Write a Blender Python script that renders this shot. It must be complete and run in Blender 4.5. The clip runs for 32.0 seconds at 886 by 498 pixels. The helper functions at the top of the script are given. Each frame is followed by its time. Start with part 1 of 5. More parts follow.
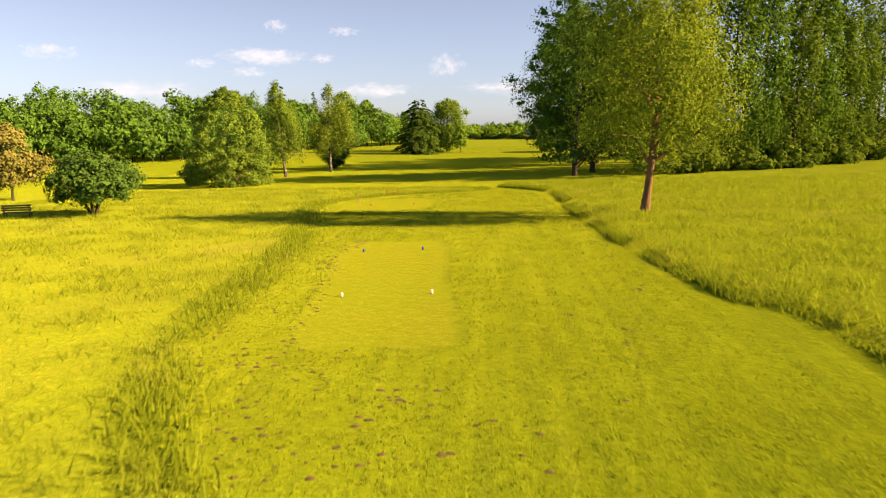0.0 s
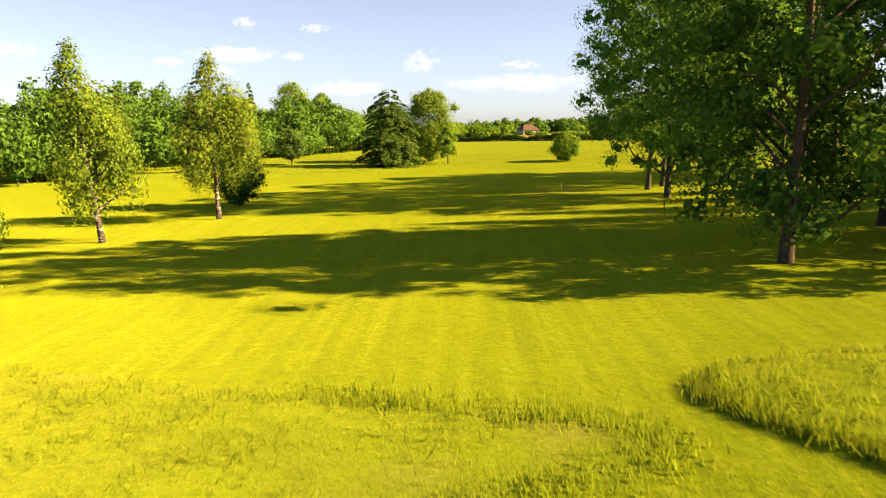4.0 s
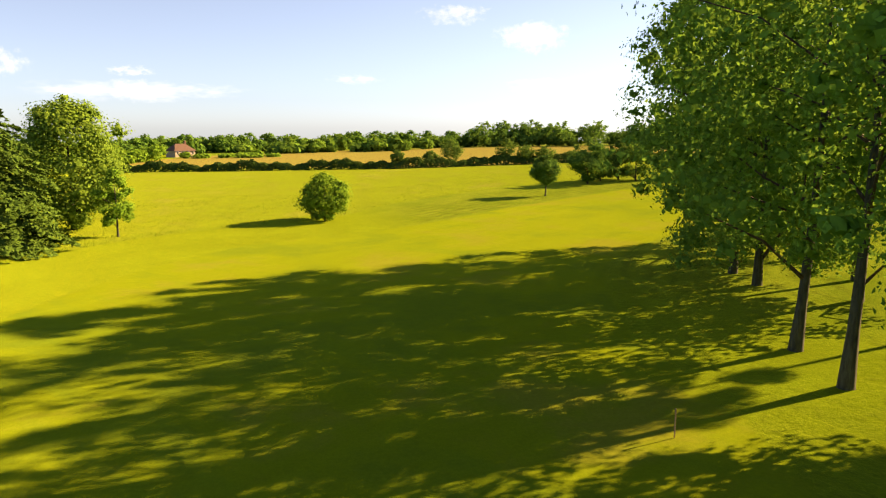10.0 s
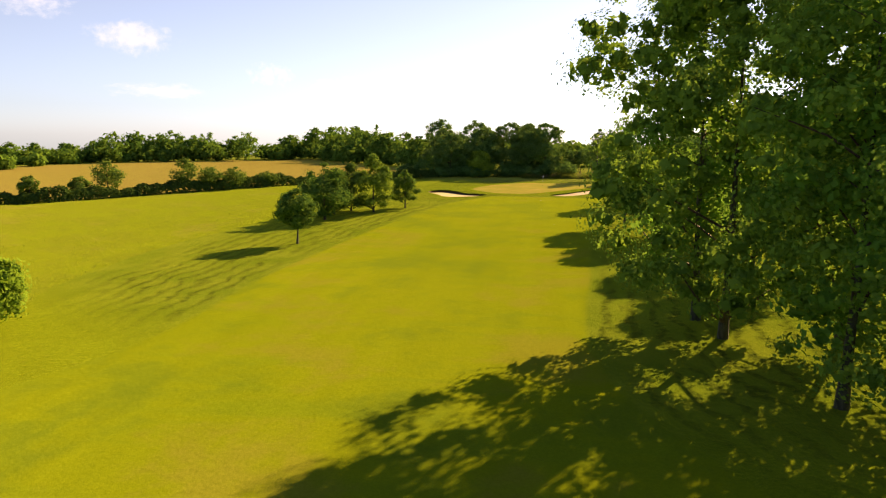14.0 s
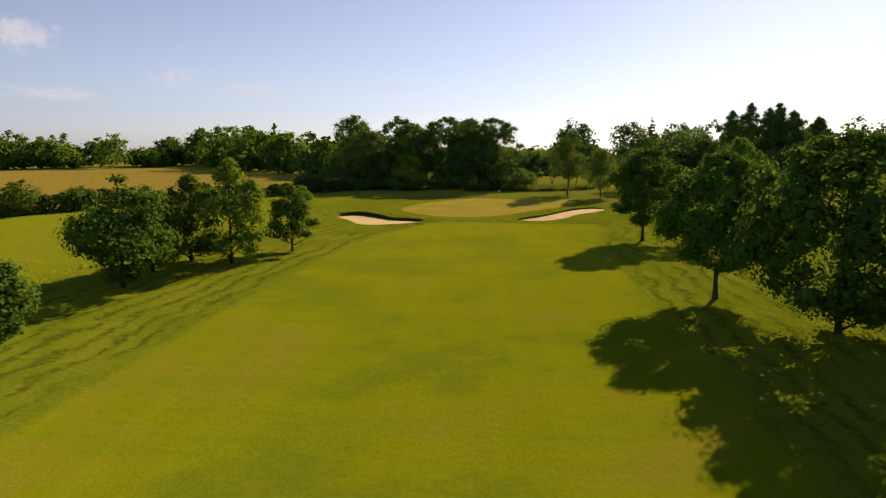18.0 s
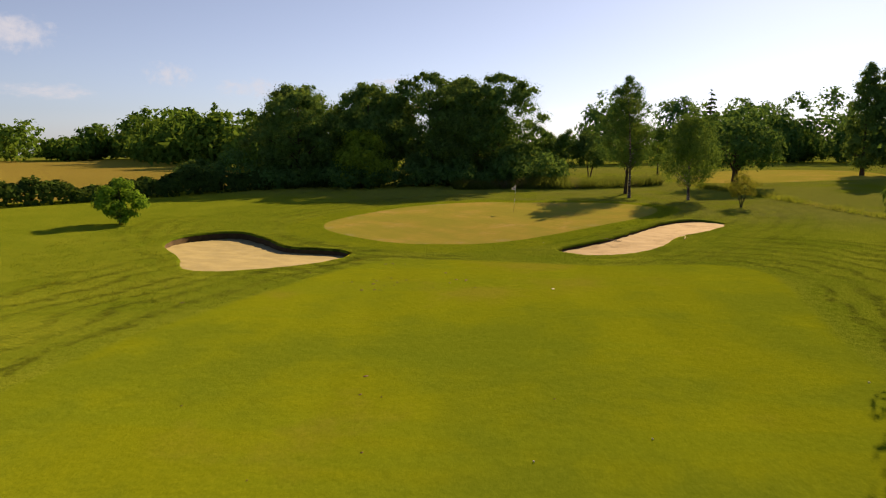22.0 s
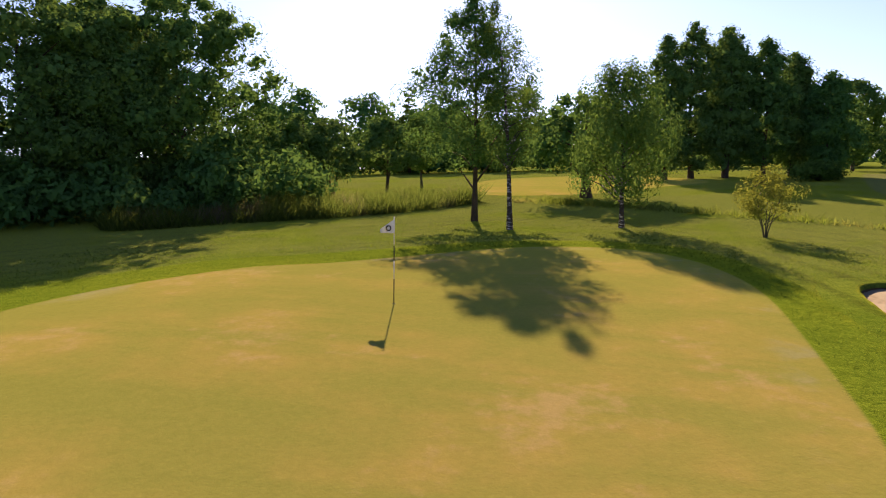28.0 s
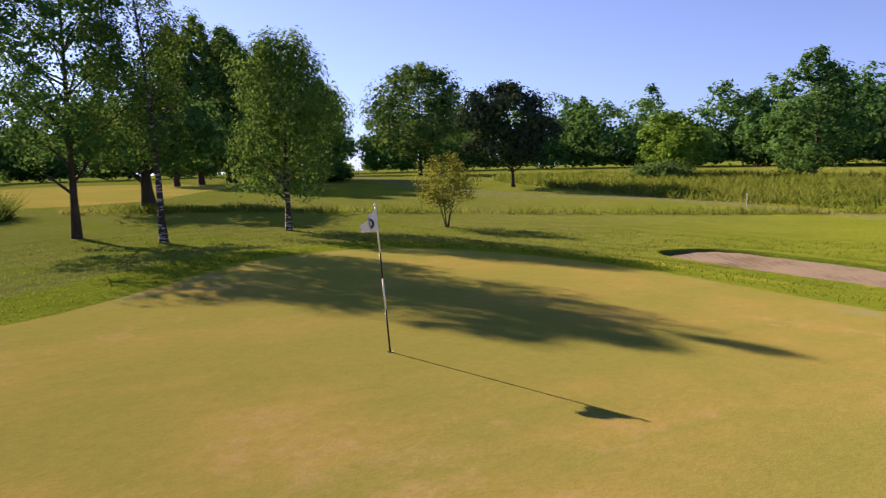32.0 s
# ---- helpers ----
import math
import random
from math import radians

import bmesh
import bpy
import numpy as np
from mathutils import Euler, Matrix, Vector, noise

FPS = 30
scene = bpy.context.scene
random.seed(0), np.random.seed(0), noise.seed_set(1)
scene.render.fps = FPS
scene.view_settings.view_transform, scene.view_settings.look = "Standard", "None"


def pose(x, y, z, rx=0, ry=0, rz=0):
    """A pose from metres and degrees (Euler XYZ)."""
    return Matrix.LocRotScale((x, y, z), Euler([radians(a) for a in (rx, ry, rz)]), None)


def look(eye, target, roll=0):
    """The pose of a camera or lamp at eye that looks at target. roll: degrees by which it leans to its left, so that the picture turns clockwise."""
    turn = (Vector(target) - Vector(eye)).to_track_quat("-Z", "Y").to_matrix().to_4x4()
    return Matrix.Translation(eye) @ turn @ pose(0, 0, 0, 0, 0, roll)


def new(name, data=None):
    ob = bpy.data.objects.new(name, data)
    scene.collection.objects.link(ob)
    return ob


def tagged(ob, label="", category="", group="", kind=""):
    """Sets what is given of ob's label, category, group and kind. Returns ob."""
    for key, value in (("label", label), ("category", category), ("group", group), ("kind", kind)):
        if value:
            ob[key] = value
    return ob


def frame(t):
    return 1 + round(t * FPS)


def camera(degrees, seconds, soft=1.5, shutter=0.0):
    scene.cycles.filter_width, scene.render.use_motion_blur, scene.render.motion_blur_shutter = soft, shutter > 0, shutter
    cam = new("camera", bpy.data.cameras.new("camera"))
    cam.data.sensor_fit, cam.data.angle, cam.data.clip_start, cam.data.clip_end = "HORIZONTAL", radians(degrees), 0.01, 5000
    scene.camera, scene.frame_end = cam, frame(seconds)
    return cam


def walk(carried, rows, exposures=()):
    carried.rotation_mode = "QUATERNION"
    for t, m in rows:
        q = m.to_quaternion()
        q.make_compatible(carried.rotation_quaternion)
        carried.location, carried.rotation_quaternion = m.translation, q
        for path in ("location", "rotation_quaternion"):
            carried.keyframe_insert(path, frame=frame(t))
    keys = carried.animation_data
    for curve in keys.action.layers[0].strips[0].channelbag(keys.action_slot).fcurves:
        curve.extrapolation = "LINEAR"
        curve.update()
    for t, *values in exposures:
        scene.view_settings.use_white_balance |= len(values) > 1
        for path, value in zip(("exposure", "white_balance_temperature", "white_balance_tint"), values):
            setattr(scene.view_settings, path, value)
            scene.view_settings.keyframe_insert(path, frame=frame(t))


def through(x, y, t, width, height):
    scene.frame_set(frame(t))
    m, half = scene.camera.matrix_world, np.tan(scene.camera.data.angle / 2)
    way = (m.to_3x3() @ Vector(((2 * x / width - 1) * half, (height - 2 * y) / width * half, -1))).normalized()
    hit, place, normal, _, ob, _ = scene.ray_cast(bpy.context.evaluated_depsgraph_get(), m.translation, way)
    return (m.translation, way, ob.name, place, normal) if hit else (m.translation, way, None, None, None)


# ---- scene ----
cam = camera(63.4, 32.0, soft=1.15, shutter=0.2)
PATH = [
    (0, (-13.501, -91.939, 10.324), (-13.644, -89.975, 9.974), -0.20),
    (0.5, (-14.067, -85.231, 10.259), (-14.216, -83.267, 9.910), -0.06),
    (1, (-14.713, -78.484, 10.197), (-14.868, -76.521, 9.847), -0.22),
    (1.5, (-15.380, -71.571, 10.145), (-15.539, -69.609, 9.792), -0.32),
    (2, (-15.800, -64.583, 10.014), (-15.966, -62.621, 9.662), -0.41),
    (2.5, (-16.419, -57.605, 10.063), (-16.579, -55.643, 9.711), -0.47),
    (3, (-17.093, -50.677, 10.299), (-17.231, -48.714, 9.944), -0.53),
    (3.5, (-17.830, -43.655, 10.462), (-17.938, -41.690, 10.106), -0.65),
    (5.5, (-19.953, -18.136, 11.013), (-19.926, -16.169, 10.655), -0.80),
    (6, (-20.553, -12.476, 11.322), (-20.472, -10.510, 10.963), -0.68),
    (6.5, (-21.284, -7.128, 11.570), (-21.140, -5.166, 11.211), -0.76),
    (7, (-22.038, -2.054, 11.803), (-21.819, -0.098, 11.447), -0.57),
    (7.5, (-22.774, 2.700, 12.045), (-22.455, 4.643, 11.694), -0.45),
    (8, (-23.579, 7.085, 12.275), (-23.147, 9.007, 11.930), -0.26),
    (8.5, (-24.366, 11.143, 12.496), (-23.818, 13.036, 12.156), -0.29),
    (9, (-25.158, 14.825, 12.739), (-24.493, 16.681, 12.402), -0.20),
    (9.5, (-25.824, 18.383, 12.958), (-25.043, 20.194, 12.623), -0.11),
    (10, (-26.249, 22.042, 13.137), (-25.355, 23.799, 12.803), -0.17),
    (10.5, (-26.494, 25.849, 13.336), (-25.485, 27.543, 13.001), -0.06),
    (11, (-26.496, 30.104, 13.513), (-25.374, 31.726, 13.179), -0.01),
    (11.5, (-26.242, 34.524, 13.776), (-25.012, 36.065, 13.443), 0.08),
    (12, (-25.854, 38.844, 14.112), (-24.521, 40.298, 13.780), 0.06),
    (12.5, (-25.069, 43.010, 14.415), (-23.641, 44.371, 14.086), 0.20),
    (13, (-24.384, 47.098, 14.628), (-22.869, 48.362, 14.305), 0.29),
    (13.5, (-23.149, 51.223, 14.775), (-21.558, 52.392, 14.458), 0.32),
    (14, (-21.272, 55.366, 14.907), (-19.613, 56.439, 14.598), 0.39),
    (14.5, (-18.492, 59.379, 15.059), (-16.781, 60.368, 14.755), 0.41),
    (15, (-14.704, 63.373, 15.077), (-12.950, 64.286, 14.780), 0.46),
    (15.5, (-10.207, 67.001, 15.041), (-8.433, 67.876, 14.749), 0.42),
    (17.5, (12.786, 79.176, 14.028), (14.564, 80.045, 13.738), 0.39),
    (18, (19.652, 81.841, 13.603), (21.429, 82.712, 13.311), 0.41),
    (18.5, (26.591, 84.568, 13.141), (28.368, 85.439, 12.848), 0.42),
    (19, (33.419, 87.360, 12.816), (35.194, 88.233, 12.520), 0.36),
    (19.5, (40.201, 90.185, 12.266), (41.976, 91.058, 11.974), 0.44),
    (20, (46.668, 92.896, 11.839), (48.444, 93.769, 11.548), 0.51),
    (20.5, (52.717, 95.574, 11.302), (54.493, 96.448, 11.013), 0.55),
    (21, (58.122, 98.046, 10.895), (59.897, 98.920, 10.603), 0.30),
    (21.5, (63.199, 100.060, 10.521), (64.972, 100.937, 10.225), 0.09),
    (22, (67.952, 102.162, 10.125), (69.725, 103.039, 9.829), 0.17),
    (22.5, (72.582, 104.352, 9.878), (74.354, 105.229, 9.581), 0.18),
    (23, (77.200, 106.677, 9.520), (78.976, 107.549, 9.224), 0.32),
    (23.5, (81.739, 108.692, 9.331), (83.526, 109.539, 9.033), 0.28),
    (24, (86.097, 110.633, 9.189), (87.911, 111.422, 8.892), 0.28),
    (24.5, (90.088, 112.531, 9.056), (91.927, 113.259, 8.762), 0.21),
    (25, (93.471, 114.376, 8.878), (95.341, 115.026, 8.589), 0.09),
    (25.5, (96.386, 116.352, 8.772), (98.293, 116.888, 8.491), 0.10),
    (27.5, (104.828, 122.468, 8.138), (106.812, 122.471, 7.887), -0.64),
    (28, (106.441, 123.839, 7.982), (108.420, 123.689, 7.738), -0.61),
    (29, (109.568, 126.472, 7.671), (111.494, 125.987, 7.440), -0.65),
    (29.5, (111.032, 127.553, 7.571), (112.906, 126.893, 7.340), -0.75),
    (30, (112.424, 128.523, 7.491), (114.225, 127.685, 7.261), -0.85),
    (30.5, (113.707, 129.403, 7.388), (115.411, 128.382, 7.158), -0.83),
    (31, (114.985, 130.215, 7.279), (116.572, 129.019, 7.051), -0.94),
    (31.5, (116.282, 130.928, 7.175), (117.726, 129.564, 6.948), -1.10),
    (32, (117.544, 131.528, 7.081), (118.810, 129.997, 6.851), -1.38),
]
EXPOSURES = [(0, 2.27, 6850, 15), (3.5, 2.52, 6850, 14), (6, 2.88, 6700, 10), (9, 2.7, 6800, 12), (11.5, 2.52, 6900, 15), (13, 2.43, 7000, 18), (15.5, 2.15, 6800, 18), (17.5, 1.7, 6600, 16), (19, 1.62, 6600, 16), (23, 1.68, 6550, 15), (25.5, 2.0, 6250, 16), (28, 2.2, 5550, 24), (32, 1.95, 5150, 29)]
walk(cam, [(t, look(eye, target, roll)) for t, eye, target, roll in PATH], EXPOSURES)

# ---- sky, sun, exposure ----
SUN_ELEVATION, SUN_BEARING = 27.5, 94.0   # bearing clockwise from +y
world = bpy.data.worlds.new("sky")
scene.world = world
world.use_nodes = True
wn = world.node_tree.nodes
wl = world.node_tree.links
sky = wn.new("ShaderNodeTexSky")
sky.sky_type = "NISHITA"
sky.sun_disc = False
sky.sun_elevation = radians(SUN_ELEVATION)
sky.sun_rotation = radians(SUN_BEARING)
sky.air_density, sky.dust_density, sky.ozone_density = 0.75, 0.35, 2.6
tint = wn.new("ShaderNodeMix")
tint.data_type, tint.blend_type = "RGBA", "MULTIPLY"
tint.inputs[0].default_value, tint.inputs[7].default_value = 1.0, (0.565, 0.58, 0.64, 1)
haze = wn.new("ShaderNodeHueSaturation")
haze.inputs["Saturation"].default_value = 0.60
wl.new(sky.outputs[0], haze.inputs["Color"])
wl.new(haze.outputs[0], tint.inputs[6])
wl.new(tint.outputs[2], wn["Background"].inputs[0])
wn["Background"].inputs[1].default_value = 0.05
sun = new("sun", bpy.data.lights.new("sun", "SUN"))
sun.data.energy, sun.data.angle, sun.data.color = 5.0, radians(0.6), (1.0, 0.65, 0.285)
_b, _e = radians(SUN_BEARING), radians(SUN_ELEVATION)
sun.matrix_world = look((0, 0, 60), (-math.sin(_b) * math.cos(_e) * 9, -math.cos(_b) * math.cos(_e) * 9, 60 - math.sin(_e) * 9))


# ---- materials ----
def shader(name):
    m = bpy.data.materials.new(name)
    m.use_nodes = True
    t = m.node_tree
    t.nodes.clear()
    return m, t


def node(t, kind, **kw):
    n = t.nodes.new(kind)
    for k, v in kw.items():
        n.inputs[k.replace("_", " ")].default_value = v
    return n


def mixc(t, fac, a, b, mode="MIX"):
    n = t.nodes.new("ShaderNodeMix")
    n.data_type, n.blend_type = "RGBA", mode
    for sock, v in ((n.inputs[0], fac), (n.inputs[6], a), (n.inputs[7], b)):
        if hasattr(v, "links"):
            t.links.new(v, sock)
        else:
            sock.default_value = v if isinstance(v, float) else (*v, 1.0)
    return n.outputs[2]


def math1(t, op, a, b=None, clamp=False):
    n = t.nodes.new("ShaderNodeMath")
    n.operation, n.use_clamp = op, clamp
    for sock, v in zip(n.inputs, (a, b)):
        if v is None:
            continue
        if hasattr(v, "links"):
            t.links.new(v, sock)
        else:
            sock.default_value = v
    return n.outputs[0]


def step(t, v, lo, hi):
    n = t.nodes.new("ShaderNodeMapRange")
    n.interpolation_type = "SMOOTHSTEP"
    t.links.new(v, n.inputs[0])
    n.inputs[1].default_value, n.inputs[2].default_value = lo, hi
    return n.outputs[0]


def nz(t, scale, detail=3.0, coord=None, rough=0.55):
    n = t.nodes.new("ShaderNodeTexNoise")
    n.inputs["Scale"].default_value, n.inputs["Detail"].default_value, n.inputs["Roughness"].default_value = scale, detail, rough
    if coord is not None:
        t.links.new(coord, n.inputs["Vector"])
    return n.outputs[0]


def attr(t, name):
    n = t.nodes.new("ShaderNodeAttribute")
    n.attribute_name = name
    return n.outputs["Fac"]


def surface(t, color, rough=0.8, bump=None, strength=0.3, distance=0.05, metallic=0.0, specular=0.3):
    p = t.nodes.new("ShaderNodeBsdfPrincipled")
    o = t.nodes.new("ShaderNodeOutputMaterial")
    if hasattr(color, "links"):
        t.links.new(color, p.inputs["Base Color"])
    else:
        p.inputs["Base Color"].default_value = (*color, 1)
    p.inputs["Roughness"].default_value, p.inputs["Metallic"].default_value = rough, metallic
    p.inputs["Specular IOR Level"].default_value = specular
    if bump is not None:
        b = t.nodes.new("ShaderNodeBump")
        b.inputs["Strength"].default_value, b.inputs["Distance"].default_value = strength, distance
        t.links.new(bump, b.inputs["Height"])
        t.links.new(b.outputs[0], p.inputs["Normal"])
    t.links.new(p.outputs[0], o.inputs[0])
    return p


def plain(name, color, rough=0.6, metallic=0.0, grain=6.0, amount=0.25):
    """A surface with mottling at two scales."""
    m, t = shader(name)
    co = t.nodes.new("ShaderNodeTexCoord").outputs["Object"]
    a, b = nz(t, grain, 4.0, co), nz(t, grain * 7, 2.0, co)
    f = math1(t, "ADD", math1(t, "MULTIPLY", a, 0.7), math1(t, "MULTIPLY", b, 0.3))
    dark = tuple(c * (1 - amount) for c in color)
    lite = tuple(min(1, c * (1 + amount)) for c in color)
    surface(t, mixc(t, step(t, f, 0.3, 0.7), dark, lite), rough, f, 0.2, 0.01, metallic)
    return m


def leaf_material(name, color, young, through=0.4, spread=0.24):
    """Leaves: colour varies from leaf to leaf and tree to tree, and light comes through them."""
    m, t = shader(name)
    geo = t.nodes.new("ShaderNodeNewGeometry").outputs["Random Per Island"]
    ob = t.nodes.new("ShaderNodeObjectInfo").outputs["Random"]
    co = t.nodes.new("ShaderNodeTexCoord").outputs["Object"]
    patch = nz(t, 0.35, 2.0, co)
    k = math1(t, "ADD", math1(t, "MULTIPLY", geo, 0.4), math1(t, "MULTIPLY", patch, 0.7), True)
    color, young = [(v[0] * 0.57, v[1] * 0.82, v[2] * 1.2) for v in (color, young)]
    c = mixc(t, k, color, young)
    hs = t.nodes.new("ShaderNodeHueSaturation")
    t.links.new(c, hs.inputs["Color"])
    t.links.new(math1(t, "ADD", math1(t, "MULTIPLY", ob, 0.03), 0.485), hs.inputs["Hue"])
    t.links.new(math1(t, "ADD", math1(t, "MULTIPLY", geo, spread), 1.0 - spread * 0.5), hs.inputs["Value"])
    p = node(t, "ShaderNodeBsdfDiffuse", Roughness=0.3)
    t.links.new(hs.outputs[0], p.inputs["Color"])
    tr = t.nodes.new("ShaderNodeBsdfTranslucent")
    t.links.new(mixc(t, 0.3, hs.outputs[0], (0.15, 0.21, 0.02)), tr.inputs[0])
    mx = t.nodes.new("ShaderNodeMixShader")
    mx.inputs[0].default_value = through * 0.7
    t.links.new(p.outputs[0], mx.inputs[1])
    t.links.new(tr.outputs[0], mx.inputs[2])
    o = t.nodes.new("ShaderNodeOutputMaterial")
    t.links.new(mx.outputs[0], o.inputs[0])
    return m


def bark_material(name, dark, lite, scale=3.0, bands=False):
    m, t = shader(name)
    co = t.nodes.new("ShaderNodeTexCoord").outputs["Object"]
    mp = t.nodes.new("ShaderNodeMapping")
    mp.inputs["Scale"].default_value = (1, 1, 3.0) if bands else (3, 3, 0.6)
    t.links.new(co, mp.inputs[0])
    a = nz(t, scale, 5.0, mp.outputs[0], 0.65)
    b = nz(t, 0.7, 2.0, co)
    f = step(t, math1(t, "ADD", a, math1(t, "MULTIPLY", b, 0.35)), 0.52 if bands else 0.45, 0.66 if bands else 0.85)
    surface(t, mixc(t, f, lite if bands else dark, dark if bands else lite), 0.85, a, 0.6, 0.03)
    return m


def grass_blades(name, a, b, seed_heads):
    m, t = shader(name)
    geo = t.nodes.new("ShaderNodeNewGeometry").outputs["Random Per Island"]
    co = t.nodes.new("ShaderNodeTexCoord").outputs["Object"]
    c = mixc(t, geo, a, b)
    c = mixc(t, step(t, nz(t, 0.25, 4.0, co), 0.5, 0.75), c, seed_heads)
    p = node(t, "ShaderNodeBsdfPrincipled", Roughness=0.6)
    p.inputs["Specular IOR Level"].default_value = 0.0
    t.links.new(c, p.inputs["Base Color"])
    tr = t.nodes.new("ShaderNodeBsdfTranslucent")
    t.links.new(c, tr.inputs[0])
    mx = t.nodes.new("ShaderNodeMixShader")
    mx.inputs[0].default_value = 0.5
    t.links.new(p.outputs[0], mx.inputs[1])
    t.links.new(tr.outputs[0], mx.inputs[2])
    t.links.new(mx.outputs[0], t.nodes.new("ShaderNodeOutputMaterial").inputs[0])
    return m


FAIRWAY, ROUGH, MEADOW, GREEN, FIELD = (0.158, 0.207, 0.008), (0.150, 0.210, 0.010), (0.150, 0.212, 0.011), (0.284, 0.232, 0.066), (0.212, 0.172, 0.060)


def streaks(t, co, angle, length, width, detail=2.0):
    """Noise drawn out along a direction, in degrees from +x."""
    mp = t.nodes.new("ShaderNodeMapping")
    mp.vector_type = "TEXTURE"
    mp.inputs["Rotation"].default_value = (0, 0, radians(angle))
    mp.inputs["Scale"].default_value = (length, width, 1)
    t.links.new(co, mp.inputs[0])
    return nz(t, 1.0, detail, mp.outputs[0])


def ground_material():
    """One turf; signed distances to the edges of fairway, greens, meadow and field choose the kind of grass."""
    m, t = shader("turf")
    co = t.nodes.new("ShaderNodeTexCoord").outputs["Object"]
    wide, mid, fine, grain = nz(t, 0.03, 4.0, co), nz(t, 0.25, 5.0, co, 0.6), nz(t, 2.2, 5.0, co, 0.65), nz(t, 16.0, 3.0, co, 0.7)
    patch = nz(t, 0.11, 6.0, co, 0.62)
    wob = math1(t, "MULTIPLY", math1(t, "SUBTRACT", fine, 0.5), 0.5)
    mul = lambda a, b: math1(t, "MULTIPLY", a, b)
    tinted = lambda c, k: mixc(t, 1.0, c, k, "MULTIPLY")

    def inside(name, soft, wobble=True):
        s = attr(t, name)
        return step(t, math1(t, "ADD", s, wob) if wobble else s, soft, -soft)

    # rough: mown long, with clippings left in curved lines along the fairway and straight ones by the tee
    rough = mixc(t, step(t, mid, 0.35, 0.7), tuple(c * 0.84 for c in ROUGH), ROUGH)
    rough = mixc(t, mul(step(t, fine, 0.52, 0.8), 0.55), rough, (0.083, 0.105, 0.014))
    sep = t.nodes.new("ShaderNodeSeparateXYZ")
    t.links.new(co, sep.inputs[0])
    east = step(t, sep.outputs[0], 2.0, 16.0)
    south = step(t, sep.outputs[1], 48.0, 30.0)
    rough = mixc(t, east, rough, mixc(t, step(t, mid, 0.3, 0.7), (0.094, 0.150, 0.012), (0.140, 0.192, 0.018)))
    along = streaks(t, co, 91, 11.0, 0.42, 3.0)
    rough = mixc(t, mul(step(t, along, 0.5, 0.66), mul(south, 0.5)), rough, (0.100, 0.149, 0.011))
    rough = mixc(t, mul(step(t, along, 0.5, 0.34), mul(south, 0.6)), rough, (0.172, 0.232, 0.014))
    lines = math1(t, "SINE", mul(math1(t, "ADD", attr(t, "fairway"), math1(t, "ADD", mul(mid, 4.0), mul(fine, 0.5))), 3.9))
    near_fairway = mul(mul(step(t, attr(t, "fairway"), 16.5, 13.0), step(t, attr(t, "fairway"), 0.2, 0.8)), mul(east, step(t, patch, 0.32, 0.54)))
    clipped = mul(mul(step(t, lines, 0.0, 0.9), step(t, fine, 0.34, 0.56)), near_fairway)
    rough = mixc(t, mul(clipped, 0.85), rough, (0.040, 0.062, 0.010))
    ring = math1(t, "SINE", mul(math1(t, "ADD", attr(t, "collar"), mul(mid, 2.0)), 4.4))
    near_green = mul(step(t, attr(t, "collar"), 11.8, 10.0), step(t, attr(t, "collar"), 0.2, 0.8))
    rough = mixc(t, mul(mul(mul(step(t, ring, 0.05, 0.85), step(t, fine, 0.34, 0.54)), near_green), mul(step(t, patch, 0.36, 0.6), 0.8)), rough, (0.042, 0.064, 0.010))
    # rough turns paler and greyer in patches past x = 122
    paler_east = mul(step(t, sep.outputs[0], 122.0, 134.0), step(t, math1(t, "ADD", mul(patch, 0.6), mul(mid, 0.4)), 0.36, 0.56))
    rough = mixc(t, mul(paler_east, 0.6), rough, (0.112, 0.132, 0.056))
    near_tee = step(t, attr(t, "tee"), 10.0, 2.0)
    ruts = streaks(t, co, 94, 6.0, 0.9, 3.0)
    crumb = step(t, math1(t, "ADD", mul(fine, 0.6), mul(grain, 0.4)), 0.46, 0.58)
    rough = mixc(t, mul(mul(mul(step(t, ruts, 0.56, 0.7), crumb), near_tee), 0.4), rough, (0.068, 0.062, 0.017))
    edge = mul(mul(step(t, attr(t, "tee"), 0.30, 0.16), step(t, fine, 0.36, 0.58)), step(t, sep.outputs[0], -16.8, -16.2))
    rough = mixc(t, mul(edge, 0.45), rough, (0.047, 0.082, 0.009))
    # fairway: long mowing streaks, faint bands across, greener and browner patches
    fair = mixc(t, step(t, streaks(t, co, 25, 42.0, 1.5), 0.35, 0.65), tuple(c * 0.93 for c in FAIRWAY), FAIRWAY)
    fair = mixc(t, mul(step(t, streaks(t, co, 112, 16.0, 2.2), 0.5, 0.66), 0.45), fair, (0.119, 0.182, 0.011))
    fair = mixc(t, mul(step(t, patch, 0.48, 0.64), 0.8), fair, (0.104, 0.158, 0.012))
    fair = mixc(t, mul(step(t, patch, 0.48, 0.34), 0.7), fair, (0.170, 0.180, 0.022))
    meadow = mixc(t, step(t, mid, 0.3, 0.7), (0.133, 0.177, 0.015), MEADOW)
    meadow = mixc(t, mul(step(t, fine, 0.55, 0.8), 0.6), meadow, (0.119, 0.160, 0.015))
    meadow = mixc(t, mul(step(t, nz(t, 0.14, 4.0, co, 0.6), 0.52, 0.68), 0.5), meadow, (0.186, 0.189, 0.042))
    green = mixc(t, step(t, mid, 0.35, 0.7), (0.206, 0.212, 0.050), GREEN)
    green = mixc(t, mul(step(t, streaks(t, co, 70, 9.0, 1.8, 4.0), 0.46, 0.62), 0.75), green, (0.196, 0.208, 0.048))
    green = mixc(t, mul(step(t, math1(t, "ADD", mul(fine, 0.35), mul(mid, 0.65)), 0.54, 0.66), 0.8), green, (0.322, 0.252, 0.120))
